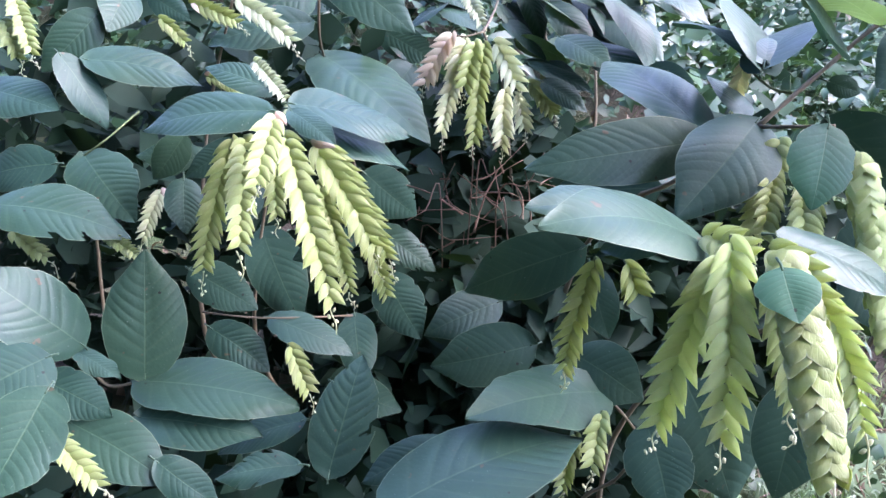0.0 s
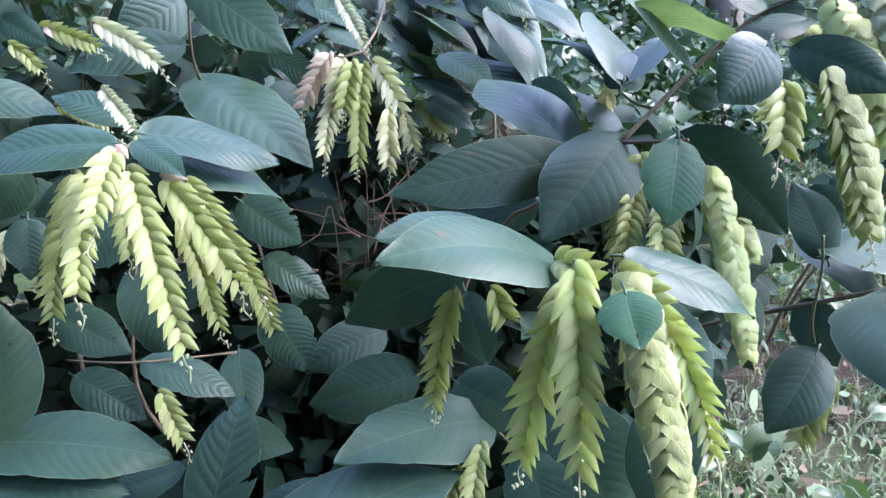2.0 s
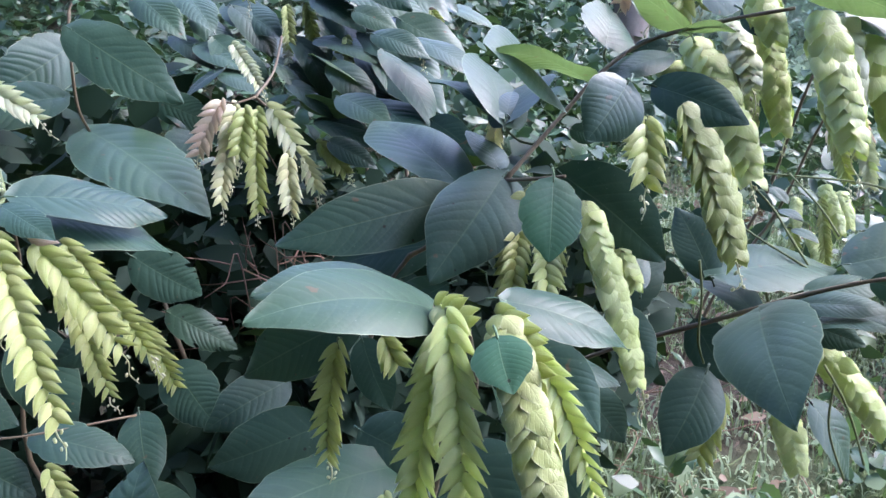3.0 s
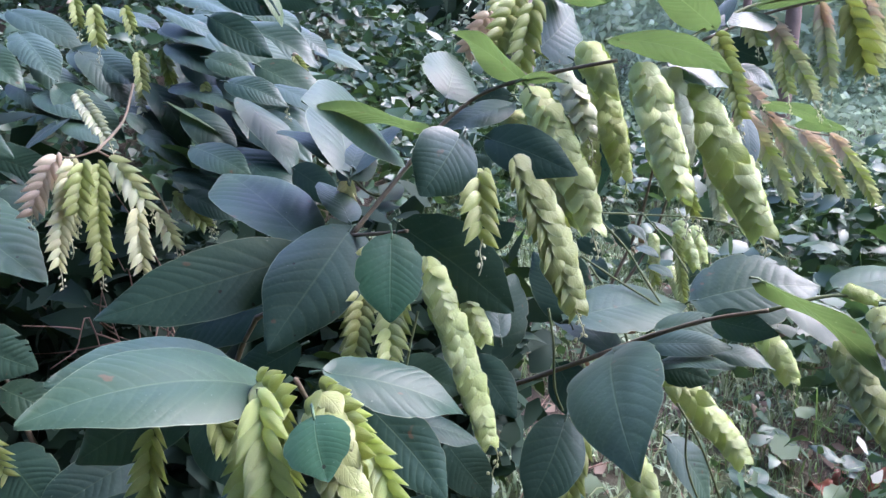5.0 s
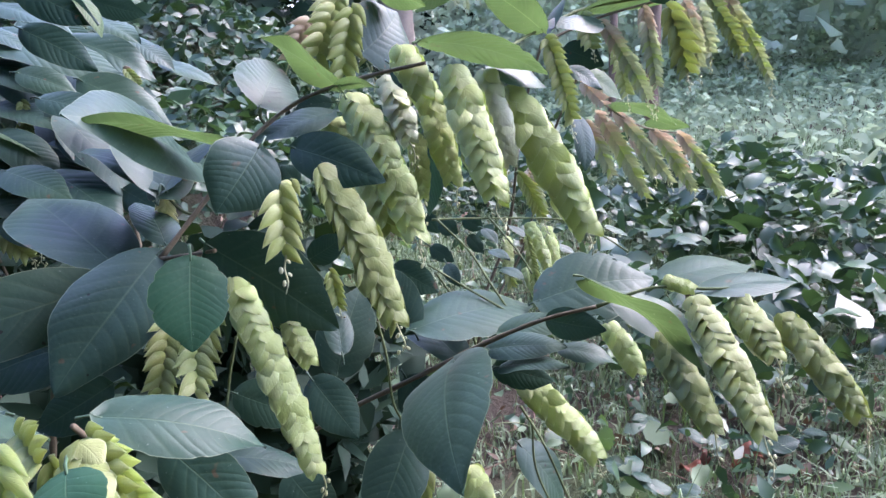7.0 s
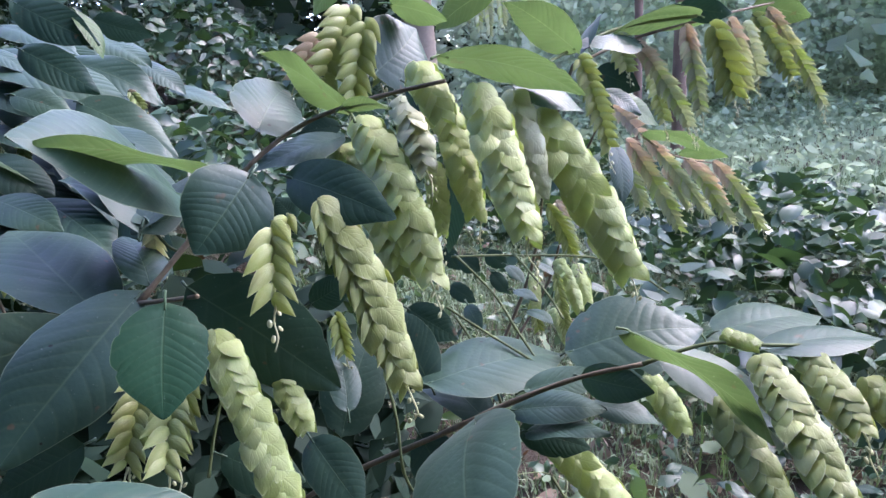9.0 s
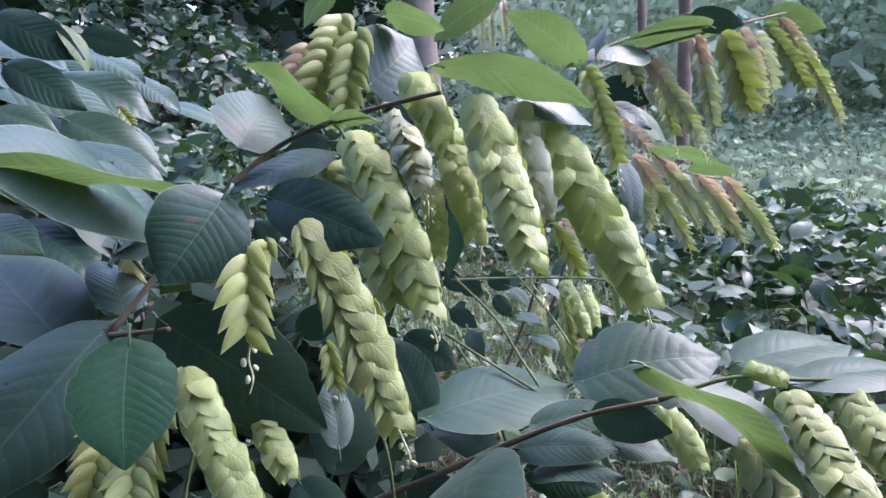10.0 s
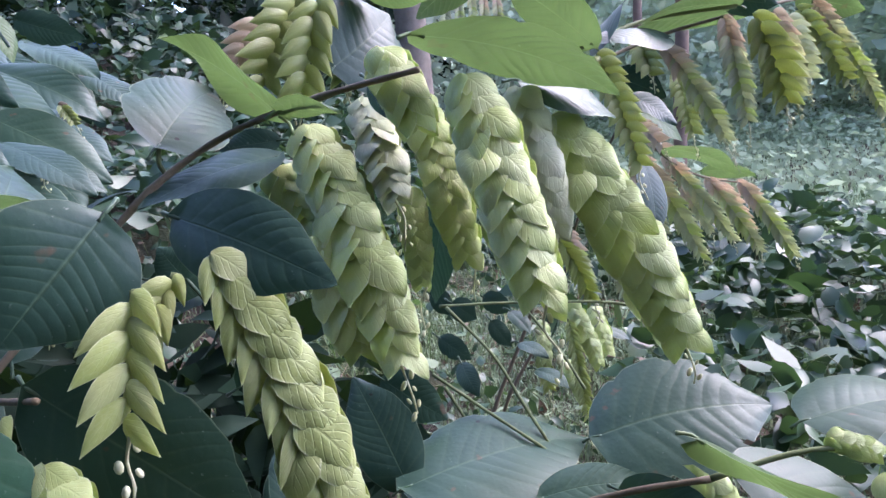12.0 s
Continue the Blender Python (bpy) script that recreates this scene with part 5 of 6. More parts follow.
leaf(right_shrub, (0.709, 0.463, 0.614), (0.787, 0.431, 0.618), 0.070, (-0.05, -0.02, 1.00))
leaf(right_shrub, (0.697, 0.412, 0.620), (0.775, 0.375, 0.620), 0.050, (-0.04, 0.06, 1.00))
leaf(right_shrub, (0.601, 0.445, 0.647), (0.647, 0.360, 0.589), 0.030, (0.87, 0.14, 0.47), wave=.04, material=LEAF_YOUNG)
leaf(right_shrub, (0.637, 0.452, 0.619), (0.698, 0.385, 0.565), 0.053, (0.20, -0.50, 0.84))
leaf(right_shrub, (0.517, 0.596, 0.573), (0.658, 0.593, 0.561), 0.090, (0.08, -0.13, 0.99))
leaf(right_shrub, (0.521, 0.604, 0.568), (0.511, 0.658, 0.627), 0.045, (-0.36, -0.71, 0.60))
leaf(right_shrub, (0.449, 0.613, 0.563), (0.458, 0.659, 0.598), 0.029, (0.07, -0.60, 0.79))
leaf(right_shrub, (0.562, 0.581, 0.528), (0.540, 0.686, 0.556), 0.055, (0.07, -0.24, 0.97))
leaf(right_shrub, (0.524, 0.532, 0.563), (0.437, 0.378, 0.562), 0.084, (-0.45, 0.25, 0.86), bend=.1)
leaf(right_shrub, (0.553, 0.521, 0.570), (0.601, 0.470, 0.578), 0.035, (-0.33, -0.17, 0.93))
leaf(right_shrub, (0.597, 0.491, 0.597), (0.618, 0.440, 0.599), 0.028, (-0.83, -0.34, 0.44))
leaf(right_shrub, (0.554, 0.505, 0.559), (0.589, 0.453, 0.571), 0.032, (-0.14, 0.13, 0.98))
leaf(right_shrub, (0.469, 0.524, 0.514), (0.411, 0.489, 0.462), 0.054, (-0.21, -0.69, 0.69))
leaf(right_shrub, (0.577, 0.512, 0.465), (0.614, 0.492, 0.383), 0.046, (0.39, -0.84, 0.38))
leaf(right_shrub, (0.453, 0.649, 0.523), (0.509, 0.698, 0.590), 0.060, (-0.15, -0.74, 0.65))
leaf(right_shrub, (0.536, 0.666, 0.614), (0.568, 0.633, 0.587), 0.033, (-0.49, -0.78, 0.39))
leaf(right_shrub, (0.319, 0.519, 0.558), (0.376, 0.505, 0.530), 0.033, (0.37, -0.26, 0.89))
leaf(right_shrub, (0.281, 0.461, 0.613), (0.319, 0.424, 0.552), 0.041, (-0.06, -0.87, 0.49))
leaf(right_shrub, (0.347, 0.591, 0.763), (0.269, 0.509, 0.814), 0.075, (0.73, -0.32, 0.60))
leaf(right_shrub, (0.358, 0.542, 0.778), (0.278, 0.514, 0.807), 0.045, (0.22, 0.32, 0.92), wave=.03, material=LEAF_YOUNG)
leaf(right_shrub, (0.324, 0.647, 0.733), (0.337, 0.771, 0.784), 0.074, (0.55, -0.36, 0.75))
leaf(right_shrub, (0.325, 0.647, 0.734), (0.403, 0.730, 0.765), 0.065, (-0.42, 0.05, 0.91))
leaf(right_shrub, (0.323, 0.667, 0.687), (0.313, 0.745, 0.712), 0.041, (0.31, -0.25, 0.92))
leaf(right_shrub, (0.413, 0.597, 0.554), (0.432, 0.548, 0.512), 0.041, (-0.35, -0.68, 0.65))
leaf(right_shrub, (0.349, 0.615, 0.555), (0.402, 0.593, 0.524), 0.041, (-0.12, -0.90, 0.43))
leaf(right_shrub, (0.257, 0.695, 0.607), (0.146, 0.756, 0.570), 0.064, (-0.53, -0.60, 0.60))
leaf(right_shrub, (0.257, 0.630, 0.589), (0.194, 0.660, 0.553), 0.040, (-0.57, -0.73, 0.38))
leaf(right_shrub, (0.430, 0.607, 0.663), (0.460, 0.595, 0.681), 0.025, (-0.46, -0.86, 0.20))
leaf(right_shrub, (0.591, 0.651, 0.738), (0.589, 0.682, 0.655), 0.044, (-1.00, -0.07, 0.00))
leaf(right_shrub, (0.787, 0.665, 0.737), (0.778, 0.644, 0.678), 0.032, (0.02, -0.94, 0.33))
leaf(right_shrub, (0.510, 0.607, 0.518), (0.531, 0.571, 0.463), 0.046, (-0.36, -0.84, 0.42))
leaf(right_shrub, (0.374, 0.576, 0.484), (0.396, 0.530, 0.450), 0.045, (-0.28, -0.64, 0.71))
leaf(right_shrub, (0.761, 0.694, 0.836), (0.681, 0.702, 0.888), 0.048, (0.51, 0.50, 0.70), material=LEAF_YOUNG)
leaf(right_shrub, (0.674, 0.709, 0.899), (0.619, 0.730, 0.865), 0.034, (0.10, 0.91, 0.41), material=LEAF_YOUNG)
leaf(right_shrub, (0.537, 0.746, 0.916), (0.504, 0.751, 0.882), 0.024, (-0.29, 0.86, 0.41), material=LEAF_YOUNG)
leaf(right_shrub, (0.553, 0.684, 0.885), (0.582, 0.638, 0.866), 0.029, (0.79, 0.28, 0.55), material=LEAF_YOUNG)
leaf(right_shrub, (0.860, 0.708, 0.838), (0.773, 0.711, 0.838), 0.043, (-0.02, -0.47, 0.88))
leaf(right_shrub, (0.950, 0.707, 0.865), (0.841, 0.725, 0.855), 0.055, (-0.03, 0.35, 0.94), material=LEAF_YOUNG)
leaf(right_shrub, (0.788, 0.703, 0.839), (0.863, 0.780, 0.868), 0.055, (-0.66, 0.41, 0.63))
leaf(right_shrub, (0.777, 0.670, 0.794), (0.804, 0.644, 0.768), 0.023, (-0.16, -0.77, 0.62))
leaf(right_shrub, (0.702, 0.647, 0.724), (0.742, 0.640, 0.723), 0.020, (-0.08, -0.50, 0.86), material=LEAF_YOUNG)
leaf(right_shrub, (0.517, 0.586, 0.819), (0.533, 0.556, 0.799), 0.022, (-0.72, -0.61, 0.32))
leaf(right_shrub, (0.406, 0.532, 0.746), (0.398, 0.539, 0.760), 0.015, (-0.26, -0.90, 0.35))
leaf(right_shrub, (0.658, 0.783, 0.613), (0.671, 0.762, 0.600), 0.024, (-0.60, -0.66, 0.45))
leaf(right_shrub, (0.705, 0.803, 0.604), (0.722, 0.780, 0.591), 0.023, (-0.62, -0.68, 0.39))
leaf(right_shrub, (0.716, 0.773, 0.594), (0.719, 0.744, 0.579), 0.018, (-0.10, -0.15, 1.00))
leaf(right_shrub, (0.769, 0.789, 0.583), (0.790, 0.771, 0.565), 0.018, (-0.10, -0.15, 1.00))
leaf(right_shrub, (0.633, 0.765, 0.590), (0.650, 0.740, 0.573), 0.021, (-0.55, -0.70, 0.46))
leaf(right_shrub, (0.637, 0.735, 0.574), (0.636, 0.706, 0.554), 0.019, (-0.48, -0.48, 0.74))
leaf(right_shrub, (0.688, 0.763, 0.593), (0.695, 0.742, 0.572), 0.018, (-0.56, -0.66, 0.51))
leaf(right_shrub, (0.697, 0.731, 0.579), (0.707, 0.701, 0.572), 0.018, (-0.10, -0.15, 1.00))
leaf(right_shrub, (0.695, 0.703, 0.563), (0.705, 0.671, 0.555), 0.019, (-0.10, -0.15, 1.00))
leaf(right_shrub, (0.844, 0.790, 0.540), (0.870, 0.769, 0.524), 0.020, (-0.10, -0.15, 1.00))
leaf(right_shrub, (0.669, 0.843, 0.610), (0.681, 0.829, 0.583), 0.022, (-0.42, -0.87, 0.26))
leaf(right_shrub, (0.857, 0.853, 0.575), (0.886, 0.832, 0.558), 0.022, (-0.10, -0.15, 1.00))
leaf(right_shrub, (0.985, 0.832, 0.528), (1.016, 0.810, 0.509), 0.023, (-0.10, -0.15, 1.00))
leaf(right_shrub, (0.658, 0.553, 0.526), (0.699, 0.509, 0.513), 0.034, (-0.10, -0.15, 1.00))
leaf(right_shrub, (0.582, 0.545, 0.568), (0.640, 0.512, 0.573), 0.033, (-0.27, -0.32, 0.91))
leaf(right_shrub, (0.562, 0.525, 0.548), (0.600, 0.488, 0.536), 0.031, (-0.48, -0.67, 0.56))
spike(right_shrub, (0.149, 0.477, 0.630), (0.129, 0.479, 0.525), 0.024, (-0.16, -0.85, 0.50))
spike(right_shrub, (0.181, 0.514, 0.610), (0.190, 0.506, 0.583), 0.025, (-0.24, -0.87, 0.44), buds=False)
# next two: brighter hop bracts make up in colour for missing light
spike(right_shrub, (0.213, 0.418, 0.661), (0.179, 0.402, 0.527), 0.032, (-0.30, -0.80, 0.52), HOP)
spike(right_shrub, (0.211, 0.403, 0.677), (0.207, 0.360, 0.552), 0.032, (-0.35, -0.78, 0.51), HOP)
spike(right_shrub, (0.224, 0.450, 0.639), (0.222, 0.441, 0.578), 0.023, (-0.34, -0.82, 0.46), buds=False)
spike(right_shrub, (0.247, 0.426, 0.638), (0.268, 0.396, 0.548), 0.024, (-0.41, -0.76, 0.50))
spike(right_shrub, (0.243, 0.400, 0.665), (0.243, 0.306, 0.567), 0.031, (-0.44, -0.73, 0.52), GREEN, wide=True)
spike(right_shrub, (0.252, 0.412, 0.658), (0.276, 0.337, 0.572), 0.022, (-0.48, -0.71, 0.52), HOP, sag=0.22)
spike(right_shrub, (0.213, 0.451, 0.657), (0.225, 0.399, 0.659), 0.028, (-0.36, -0.75, 0.55), buds=False)
spike(right_shrub, (0.246, 0.424, 0.659), (0.255, 0.369, 0.641), 0.030, (-0.44, -0.70, 0.56), buds=False)
spike(right_shrub, (0.171, 0.508, 0.468), (0.155, 0.469, 0.436), 0.022, (-0.18, -0.74, 0.64))
spike(right_shrub, (0.150, 0.509, 0.445), (0.132, 0.476, 0.406), 0.019, (-0.13, -0.73, 0.67))
spike(right_shrub, (0.326, 0.594, 0.684), (0.287, 0.540, 0.605), 0.028, (-0.41, -0.86, 0.31))
spike(right_shrub, (0.337, 0.555, 0.669), (0.311, 0.509, 0.619), 0.029, (-0.45, -0.83, 0.32))
spike(right_shrub, (0.337, 0.708, 0.737), (0.336, 0.724, 0.691), 0.022, (-0.38, -0.91, 0.16), MIXED)
spike(right_shrub, (0.310, 0.565, 0.664), (0.284, 0.516, 0.619), 0.025, (-0.09, -0.92, 0.38))
spike(right_shrub, (0.320, 0.537, 0.657), (0.305, 0.490, 0.623), 0.026, (-0.12, -0.91, 0.40))
spike(right_shrub, (0.346, 0.518, 0.690), (0.372, 0.466, 0.543), 0.027, (-0.21, -0.87, 0.45), wide=True)
spike(right_shrub, (0.383, 0.533, 0.645), (0.391, 0.515, 0.610), 0.021, (-0.26, -0.88, 0.40), wide=True, buds=False)
spike(right_shrub, (0.386, 0.501, 0.753), (0.374, 0.478, 0.710), 0.029, (-0.28, -0.93, 0.23))
spike(right_shrub, (0.402, 0.528, 0.750), (0.381, 0.516, 0.722), 0.021, (-0.28, -0.94, 0.21), buds=False)
spike(right_shrub, (0.414, 0.502, 0.760), (0.442, 0.459, 0.644), 0.034, (-0.37, -0.88, 0.29), GREEN, wide=True, open_side=1)
spike(right_shrub, (0.488, 0.610, 0.795), (0.491, 0.513, 0.684), 0.038, (-0.42, -0.89, 0.18), wide=True)
spike(right_shrub, (0.472, 0.624, 0.774), (0.483, 0.573, 0.726), 0.035, (-0.38, -0.91, 0.15), wide=True, buds=False)
spike(right_shrub, (0.471, 0.566, 0.744), (0.479, 0.537, 0.691), 0.030, (-0.40, -0.89, 0.22), wide=True, buds=False)
spike(right_shrub, (0.520, 0.606, 0.808), (0.514, 0.558, 0.756), 0.028, (-0.45, -0.89, 0.10), PALE, wide=True)
spike(right_shrub, (0.540, 0.600, 0.758), (0.540, 0.595, 0.696), 0.020, (-0.42, -0.88, 0.20), wide=True)
spike(right_shrub, (0.520, 0.575, 0.832), (0.528, 0.555, 0.793), 0.030, (-0.43, -0.90, 0.02), wide=True, buds=False)
spike(right_shrub, (0.558, 0.617, 0.808), (0.566, 0.581, 0.707), 0.030, (-0.50, -0.86, 0.13), wide=True)
spike(right_shrub, (0.537, 0.523, 0.814), (0.537, 0.468, 0.715), 0.034, (-0.54, -0.83, 0.14), wide=True)
spike(right_shrub, (0.587, 0.554, 0.807), (0.593, 0.532, 0.724), 0.030, (-0.57, -0.81, 0.12), PALE, wide=True)
spike(right_shrub, (0.608, 0.554, 0.790), (0.648, 0.491, 0.661), 0.042, (-0.62, -0.76, 0.19), wide=True)
spike(right_shrub, (0.615, 0.573, 0.784), (0.619, 0.554, 0.749), 0.029, (-0.58, -0.80, 0.12), wide=True, buds=False)
spike(right_shrub, (0.763, 0.690, 0.829), (0.741, 0.619, 0.736), 0.028, (-0.64, -0.76, 0.07))
spike(right_shrub, (0.718, 0.695, 0.681), (0.754, 0.693, 0.613), 0.021, (-0.59, -0.77, 0.23))
spike(right_shrub, (0.760, 0.739, 0.585), (0.752, 0.703, 0.491), 0.016, (-0.57, -0.75, 0.34))
spike(right_shrub, (0.738, 0.758, 0.550), (0.737, 0.743, 0.514), 0.018, (-0.54, -0.77, 0.34))
spike(right_shrub, (0.798, 0.784, 0.659), (0.797, 0.746, 0.601), 0.027, (-0.61, -0.75, 0.27), blush=True, buds=False)
spike(right_shrub, (0.888, 0.830, 0.656), (0.881, 0.785, 0.566), 0.034, (-0.65, -0.71, 0.26), blush=True, buds=False)
spike(right_shrub, (0.776, 0.754, 0.593), (0.778, 0.714, 0.536), 0.022, (-0.59, -0.71, 0.37), HOP, wide=True, buds=False)
spike(right_shrub, (0.807, 0.758, 0.580), (0.800, 0.727, 0.539), 0.022, (-0.61, -0.70, 0.36), HOP, wide=True, buds=False)
spike(right_shrub, (0.784, 0.776, 0.521), (0.782, 0.744, 0.484), 0.018, (-0.56, -0.70, 0.43), HOP, wide=True, buds=False)
spike(right_shrub, (0.747, 0.765, 0.578), (0.733, 0.740, 0.542), 0.017, (-0.54, -0.75, 0.38), HOP, wide=True, buds=False)
spike(right_shrub, (0.499, 0.716, 0.867), (0.467, 0.715, 0.824), 0.026, (-0.26, -0.97, -0.04), PINK)
spike(right_shrub, (0.524, 0.700, 0.886), (0.479, 0.675, 0.817), 0.035, (-0.30, -0.95, -0.05))
spike(right_shrub, (0.525, 0.672, 0.873), (0.500, 0.661, 0.806), 0.034, (-0.33, -0.94, -0.03))
spike(right_shrub, (0.535, 0.752, 0.892), (0.518, 0.737, 0.857), 0.031, (-0.31, -0.95, -0.09))
spike(right_shrub, (0.551, 0.715, 0.867), (0.539, 0.683, 0.817), 0.030, (-0.37, -0.93, -0.03))
spike(right_shrub, (0.633, 0.588, 0.487), (0.689, 0.523, 0.394), 0.038, (-0.54, -0.65, 0.53), wide=True)
spike(right_shrub, (0.753, 0.582, 0.513), (0.770, 0.548, 0.459), 0.031, (-0.64, -0.63, 0.44), wide=True)
# next four: darker olive bracts stand in for shade from leaves above
spike(right_shrub, (0.646, 0.410, 0.597), (0.635, 0.344, 0.544), 0.029, (-0.68, -0.56, 0.47), GREEN, wide=True)
spike(right_shrub, (0.670, 0.398, 0.625), (0.627, 0.297, 0.566), 0.030, (-0.73, -0.52, 0.45), GREEN, wide=True)
spike(right_shrub, (0.708, 0.388, 0.618), (0.691, 0.338, 0.591), 0.029, (-0.76, -0.51, 0.40), GREEN, wide=True)
spike(right_shrub, (0.729, 0.361, 0.607), (0.722, 0.287, 0.552), 0.027, (-0.79, -0.44, 0.43), GREEN, wide=True)
spike(right_shrub, (0.667, 0.426, 0.634), (0.688, 0.412, 0.625), 0.015, (-0.72, -0.60, 0.35), wide=True, buds=False)
spike(right_shrub, (0.488, 0.526, 0.488), (0.455, 0.507, 0.429), 0.030, (-0.35, -0.72, 0.60))
spike(right_shrub, (0.474, 0.434, 0.532), (0.481, 0.415, 0.482), 0.025, (-0.42, -0.67, 0.61), wide=True)
spike(right_shrub, (0.461, 0.651, 0.635), (0.461, 0.639, 0.597), 0.020, (-0.32, -0.89, 0.34))
stem(right_shrub, [(0.312, 0.610, 0.690), (0.364, 0.617, 0.737), (0.404, 0.618, 0.774), (0.446, 0.615, 0.798), (0.481, 0.562, 0.813), (0.512, 0.519, 0.821)], 0.0022, 0.0014)
stem(right_shrub, [(0.226, 0.642, 0.619), (0.257, 0.628, 0.640), (0.313, 0.618, 0.693)], 0.0024, 0.0024)
stem(right_shrub, [(0.312, 0.610, 0.690), (0.331, 0.575, 0.698), (0.344, 0.551, 0.704)], 0.0018, 0.0014)
stem(right_shrub, [(0.620, 0.454, 0.615), (0.588, 0.486, 0.601), (0.552, 0.523, 0.576), (0.516, 0.569, 0.540), (0.456, 0.646, 0.482)], 0.0016, 0.0028)
stem(right_shrub, [(0.620, 0.454, 0.615), (0.658, 0.428, 0.630), (0.696, 0.408, 0.625), (0.737, 0.386, 0.622)], 0.0015, 0.0011, GREEN_TWIG)
stem(right_shrub, [(0.413, 0.629, 0.794), (0.412, 0.628, 0.786), (0.414, 0.626, 0.781)], 0.0014, 0.0014, GREEN_TWIG)
stem(right_shrub, [(0.180, 0.550, 0.458), (0.205, 0.538, 0.431), (0.217, 0.529, 0.412)], 0.0014, 0.0014)
stem(right_shrub, [(0.332, 0.694, 0.727), (0.341, 0.661, 0.714), (0.348, 0.633, 0.714)], 0.0013, 0.0013, GREEN_TWIG)
stem(right_shrub, [(0.950, 0.707, 0.865), (0.864, 0.737, 0.858), (0.773, 0.711, 0.838), (0.650, 0.639, 0.815)], 0.0020, 0.0015, GREEN_TWIG)
stem(right_shrub, [(0.601, 0.686, 0.648), (0.617, 0.648, 0.617), (0.620, 0.616, 0.590), (0.624, 0.581, 0.561)], 0.0012, 0.0012, GREEN_TWIG, "tendril")
stem(right_shrub, [(0.575, 0.666, 0.607), (0.595, 0.627, 0.588), (0.612, 0.587, 0.573), (0.630, 0.567, 0.555)], 0.0012, 0.0012, GREEN_TWIG, "tendril")
stem(right_shrub, [(0.581, 0.659, 0.597), (0.586, 0.623, 0.567), (0.593, 0.605, 0.525), (0.599, 0.602, 0.476)], 0.0012, 0.0012, GREEN_TWIG, "tendril")
stem(right_shrub, [(0.674, 0.695, 0.635), (0.671, 0.640, 0.611), (0.670, 0.608, 0.589)], 0.0011, 0.0011, GREEN_TWIG, "tendril")
stem(right_shrub, [(0.451, 0.521, 0.627), (0.454, 0.518, 0.596), (0.457, 0.522, 0.551), (0.468, 0.527, 0.522)], 0.0011, 0.0011, GREEN_TWIG, "tendril")
stem(right_shrub, [(0.348, 0.553, 0.634), (0.338, 0.548, 0.609), (0.330, 0.544, 0.584)], 0.0011, 0.0011, GREEN_TWIG, "tendril")
stem(right_shrub, [(0.570, 0.499, 0.517), (0.576, 0.473, 0.487), (0.590, 0.459, 0.434)], 0.0011, 0.0011, GREEN_TWIG, "tendril")
stem(right_shrub, [(0.579, 0.494, 0.498), (0.578, 0.490, 0.452), (0.590, 0.476, 0.404)], 0.0011, 0.0011, GREEN_TWIG, "tendril")
stem(right_shrub, [(0.605, 0.705, 0.643), (0.673, 0.695, 0.633), (0.779, 0.670, 0.612), (0.860, 0.657, 0.558)], 0.0012, 0.0012, GREEN_TWIG, "tendril")
stem(right_shrub, [(0.226, 0.642, 0.619), (0.198, 0.758, 0.510), (0.166, 0.793, 0.339), (0.170, 0.833, 0.152), (0.171, 0.853, -0.020)], 0.0020, 0.0060)
stem(right_shrub, [(0.456, 0.646, 0.482), (0.428, 0.783, 0.373), (0.373, 0.847, 0.278), (0.355, 0.887, 0.125), (0.347, 0.907, -0.020)], 0.0020, 0.0060)
stem(right_shrub, [(0.236, 0.468, 0.643), (0.270, 0.596, 0.478), (0.235, 0.683, 0.297), (0.232, 0.723, 0.133), (0.230, 0.743, -0.020)], 0.0015, 0.0045)
stem(right_shrub, [(0.217, 0.529, 0.412), (0.212, 0.586, 0.318), (0.191, 0.647, 0.226), (0.192, 0.687, 0.102), (0.193, 0.707, -0.020)], 0.0012, 0.0035)

far_shrub = shrub("further shrub branch with slender pinkish-green hanging flower spikes")
spike(far_shrub, (1.191, 1.079, 0.673), (1.260, 1.003, 0.489), 0.052, (-0.69, -0.70, 0.18), blush=True)
spike(far_shrub, (1.219, 1.062, 0.675), (1.292, 0.965, 0.520), 0.040, (-0.71, -0.68, 0.17), blush=True)
spike(far_shrub, (1.318, 1.057, 0.624), (1.364, 0.969, 0.488), 0.042, (-0.74, -0.65, 0.19), blush=True)
spike(far_shrub, (1.357, 1.019, 0.616), (1.407, 0.935, 0.477), 0.044, (-0.76, -0.62, 0.20), blush=True)
spike(far_shrub, (1.344, 1.059, 0.618), (1.367, 0.999, 0.521), 0.040, (-0.74, -0.65, 0.18), PINK)
spike(far_shrub, (1.135, 1.046, 0.664), (1.168, 1.005, 0.550), 0.044, (-0.67, -0.72, 0.17), blush=True)
spike(far_shrub, (0.962, 0.861, 0.757), (0.965, 0.809, 0.722), 0.027, (-0.67, -0.73, 0.09), PINK)
spike(far_shrub, (1.292, 1.086, 0.607), (1.318, 1.037, 0.521), 0.031, (-0.71, -0.68, 0.19), blush=True)
spike(far_shrub, (0.945, 0.798, 0.841), (0.956, 0.716, 0.732), 0.036, (-0.71, -0.70, 0.05), blush=True)
spike(far_shrub, (0.987, 0.790, 0.786), (0.984, 0.737, 0.729), 0.019, (-0.72, -0.69, 0.08), PALE)
spike(far_shrub, (0.921, 0.698, 0.855), (0.903, 0.654, 0.754), 0.032, (-0.73, -0.68, 0.04), blush=True)
spike(far_shrub, (0.961, 0.695, 0.856), (0.955, 0.651, 0.766), 0.040, (-0.76, -0.65, 0.03))
spike(far_shrub, (1.000, 0.702, 0.859), (0.989, 0.664, 0.771), 0.034, (-0.77, -0.64, 0.02), blush=True)
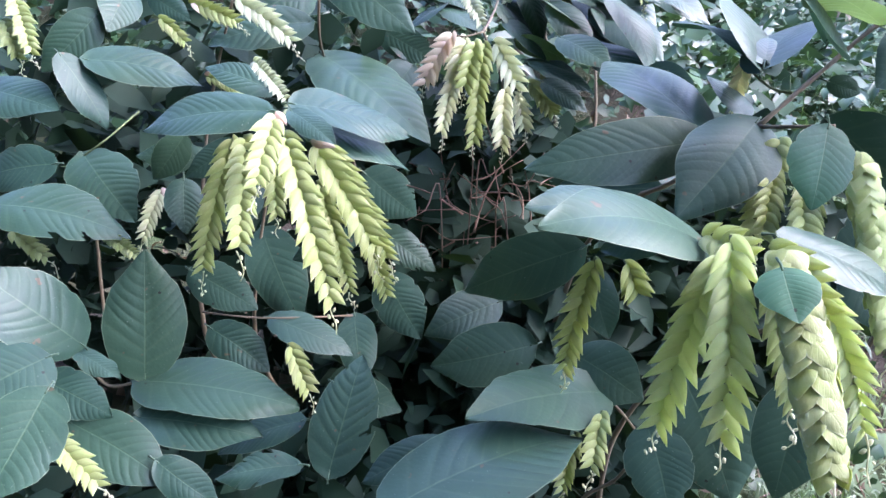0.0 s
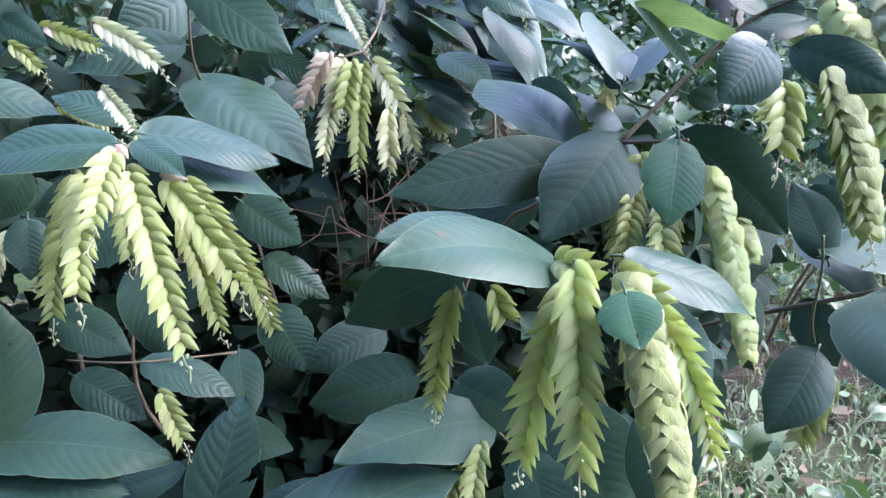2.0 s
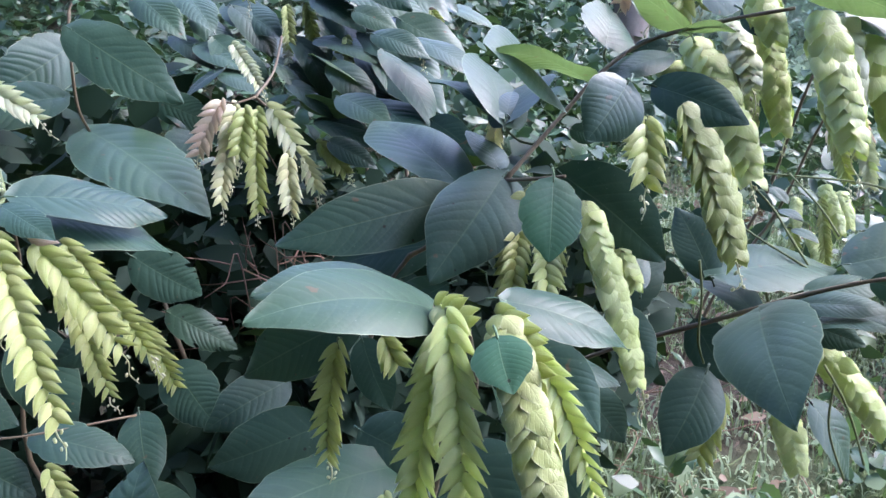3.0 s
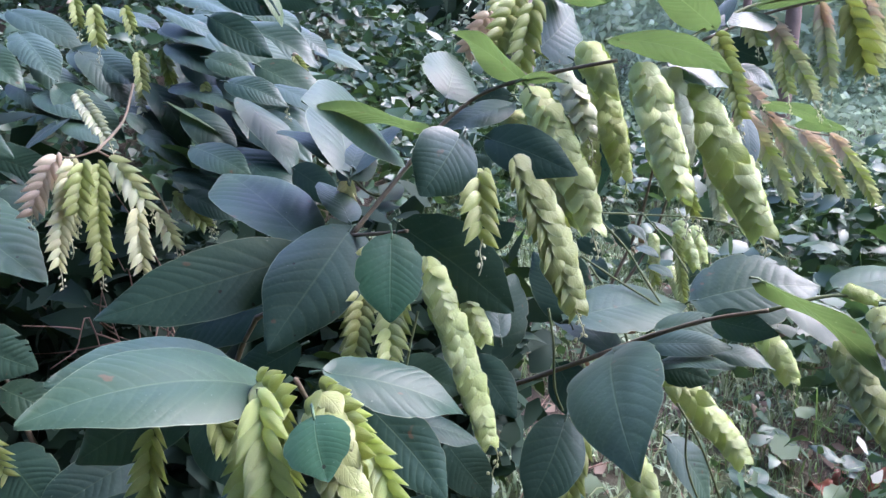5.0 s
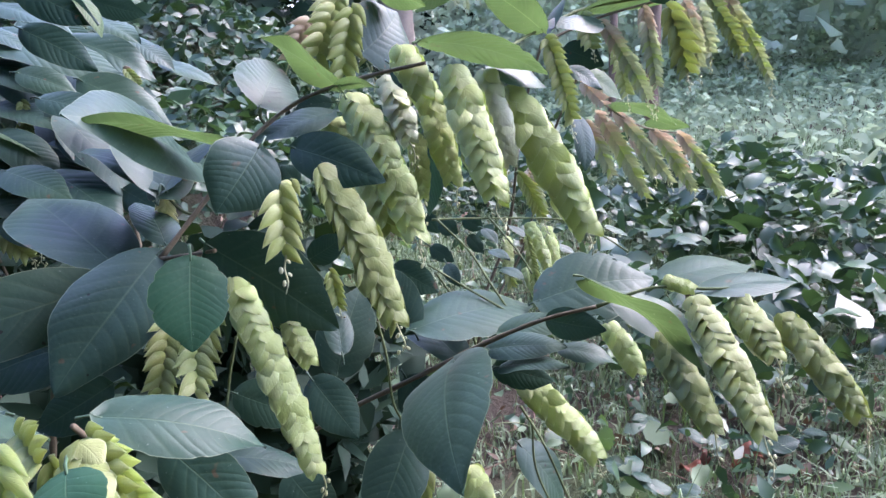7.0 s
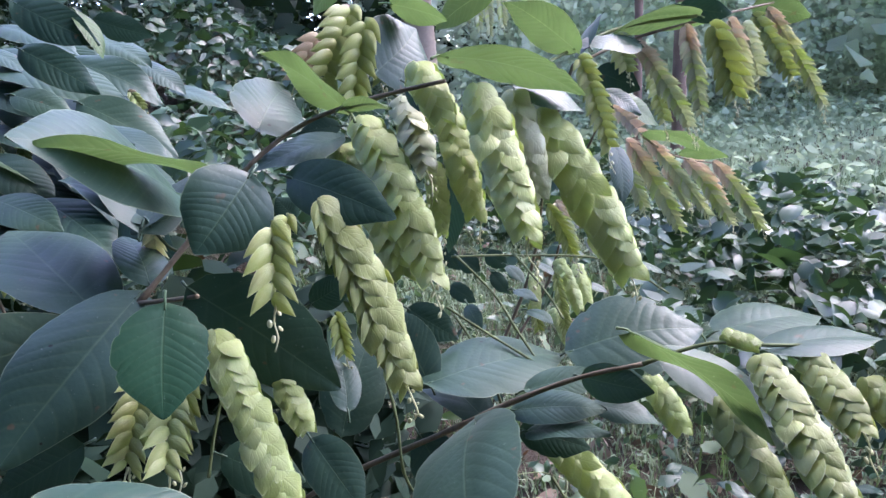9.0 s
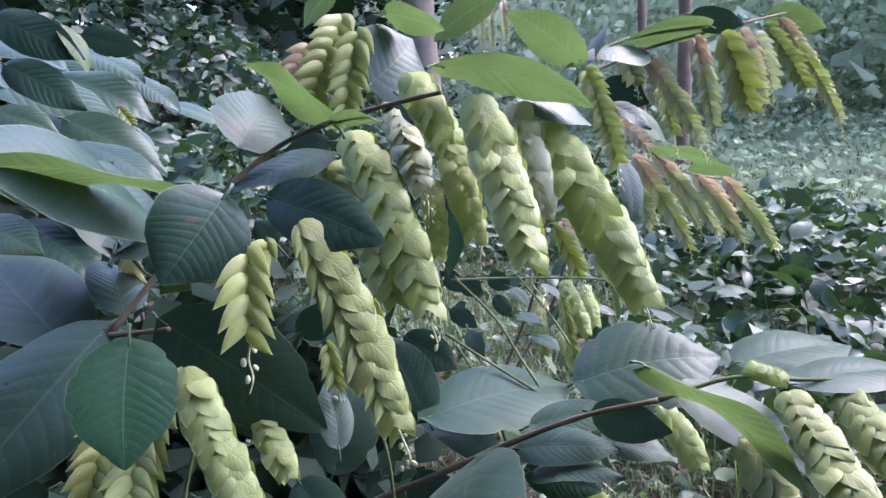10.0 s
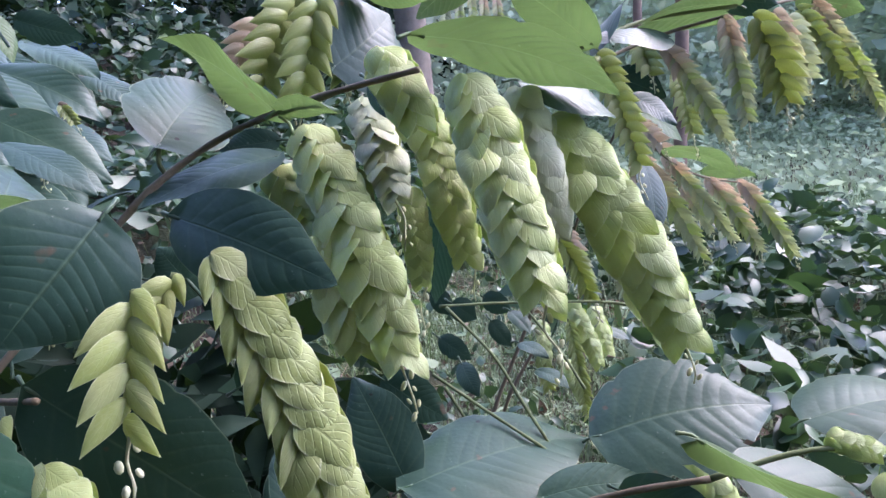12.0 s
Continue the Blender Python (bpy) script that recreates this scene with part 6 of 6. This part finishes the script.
spike(far_shrub, (1.047, 0.719, 0.854), (1.024, 0.675, 0.784), 0.027, (-0.78, -0.63, 0.02), PALE)
spike(far_shrub, (1.100, 0.748, 0.866), (1.097, 0.680, 0.778), 0.028, (-0.79, -0.61, 0.02))
spike(far_shrub, (1.120, 0.742, 0.872), (1.138, 0.662, 0.738), 0.030, (-0.81, -0.59, 0.03), blush=True)
spike(far_shrub, (0.929, 0.818, 0.852), (0.912, 0.778, 0.805), 0.033, (-0.67, -0.74, 0.01))
spike(far_shrub, (1.017, 0.844, 0.809), (0.987, 0.787, 0.731), 0.029, (-0.70, -0.71, 0.06))
leaf(far_shrub, (1.180, 1.021, 0.690), (1.276, 0.949, 0.646), 0.064, (0.53, 0.22, 0.82), material=LEAF_YOUNG)
leaf(far_shrub, (1.274, 1.024, 0.641), (1.340, 0.970, 0.629), 0.043, (0.52, 0.49, 0.70), material=LEAF_YOUNG)
leaf(far_shrub, (0.962, 0.869, 0.772), (1.032, 0.844, 0.724), 0.044, (0.02, -0.87, 0.49), material=LEAF_YOUNG)
leaf(far_shrub, (0.896, 0.817, 0.809), (0.930, 0.775, 0.783), 0.039, (-0.73, -0.68, 0.09))
leaf(far_shrub, (1.032, 0.744, 0.871), (0.922, 0.824, 0.853), 0.069, (0.17, 0.44, 0.88), material=LEAF_YOUNG)
leaf(far_shrub, (1.109, 0.752, 0.877), (1.168, 0.712, 0.857), 0.040, (0.57, 0.81, 0.12), material=LEAF_YOUNG)
leaf(far_shrub, (0.964, 0.740, 0.880), (1.005, 0.702, 0.865), 0.030, (-0.69, -0.72, -0.05))
stem(far_shrub, [(0.993, 0.904, 0.760), (1.179, 1.020, 0.680), (1.298, 1.047, 0.628), (1.375, 1.027, 0.608)], 0.0020, 0.0014)
stem(far_shrub, [(0.840, 0.797, 0.819), (0.930, 0.788, 0.846), (1.002, 0.727, 0.864), (1.131, 0.741, 0.879)], 0.0022, 0.0014)
stem(far_shrub, [(0.993, 0.904, 0.760), (1.123, 1.155, 0.585), (1.197, 1.343, 0.326), (1.098, 1.383, 0.146), (1.048, 1.403, -0.020)], 0.0017, 0.0050)
stem(far_shrub, [(0.840, 0.797, 0.819), (0.965, 1.019, 0.684), (1.062, 1.221, 0.410), (0.976, 1.261, 0.185), (0.933, 1.281, -0.020)], 0.0017, 0.0050)
spike(far_shrub, (1.355, 1.929, 1.061), (1.336, 1.883, 0.946), 0.042, (-0.50, -0.86, -0.09), blush=True)
spike(far_shrub, (1.389, 1.913, 1.066), (1.363, 1.861, 0.915), 0.039, (-0.52, -0.85, -0.08), blush=True)
spike(far_shrub, (1.447, 1.940, 1.061), (1.414, 1.889, 0.902), 0.040, (-0.53, -0.84, -0.08), blush=True)
spike(far_shrub, (1.478, 1.921, 1.050), (1.454, 1.875, 0.927), 0.043, (-0.55, -0.83, -0.08), blush=True)
spike(far_shrub, (1.331, 1.938, 1.048), (1.299, 1.911, 0.976), 0.036, (-0.49, -0.87, -0.09), PALE)
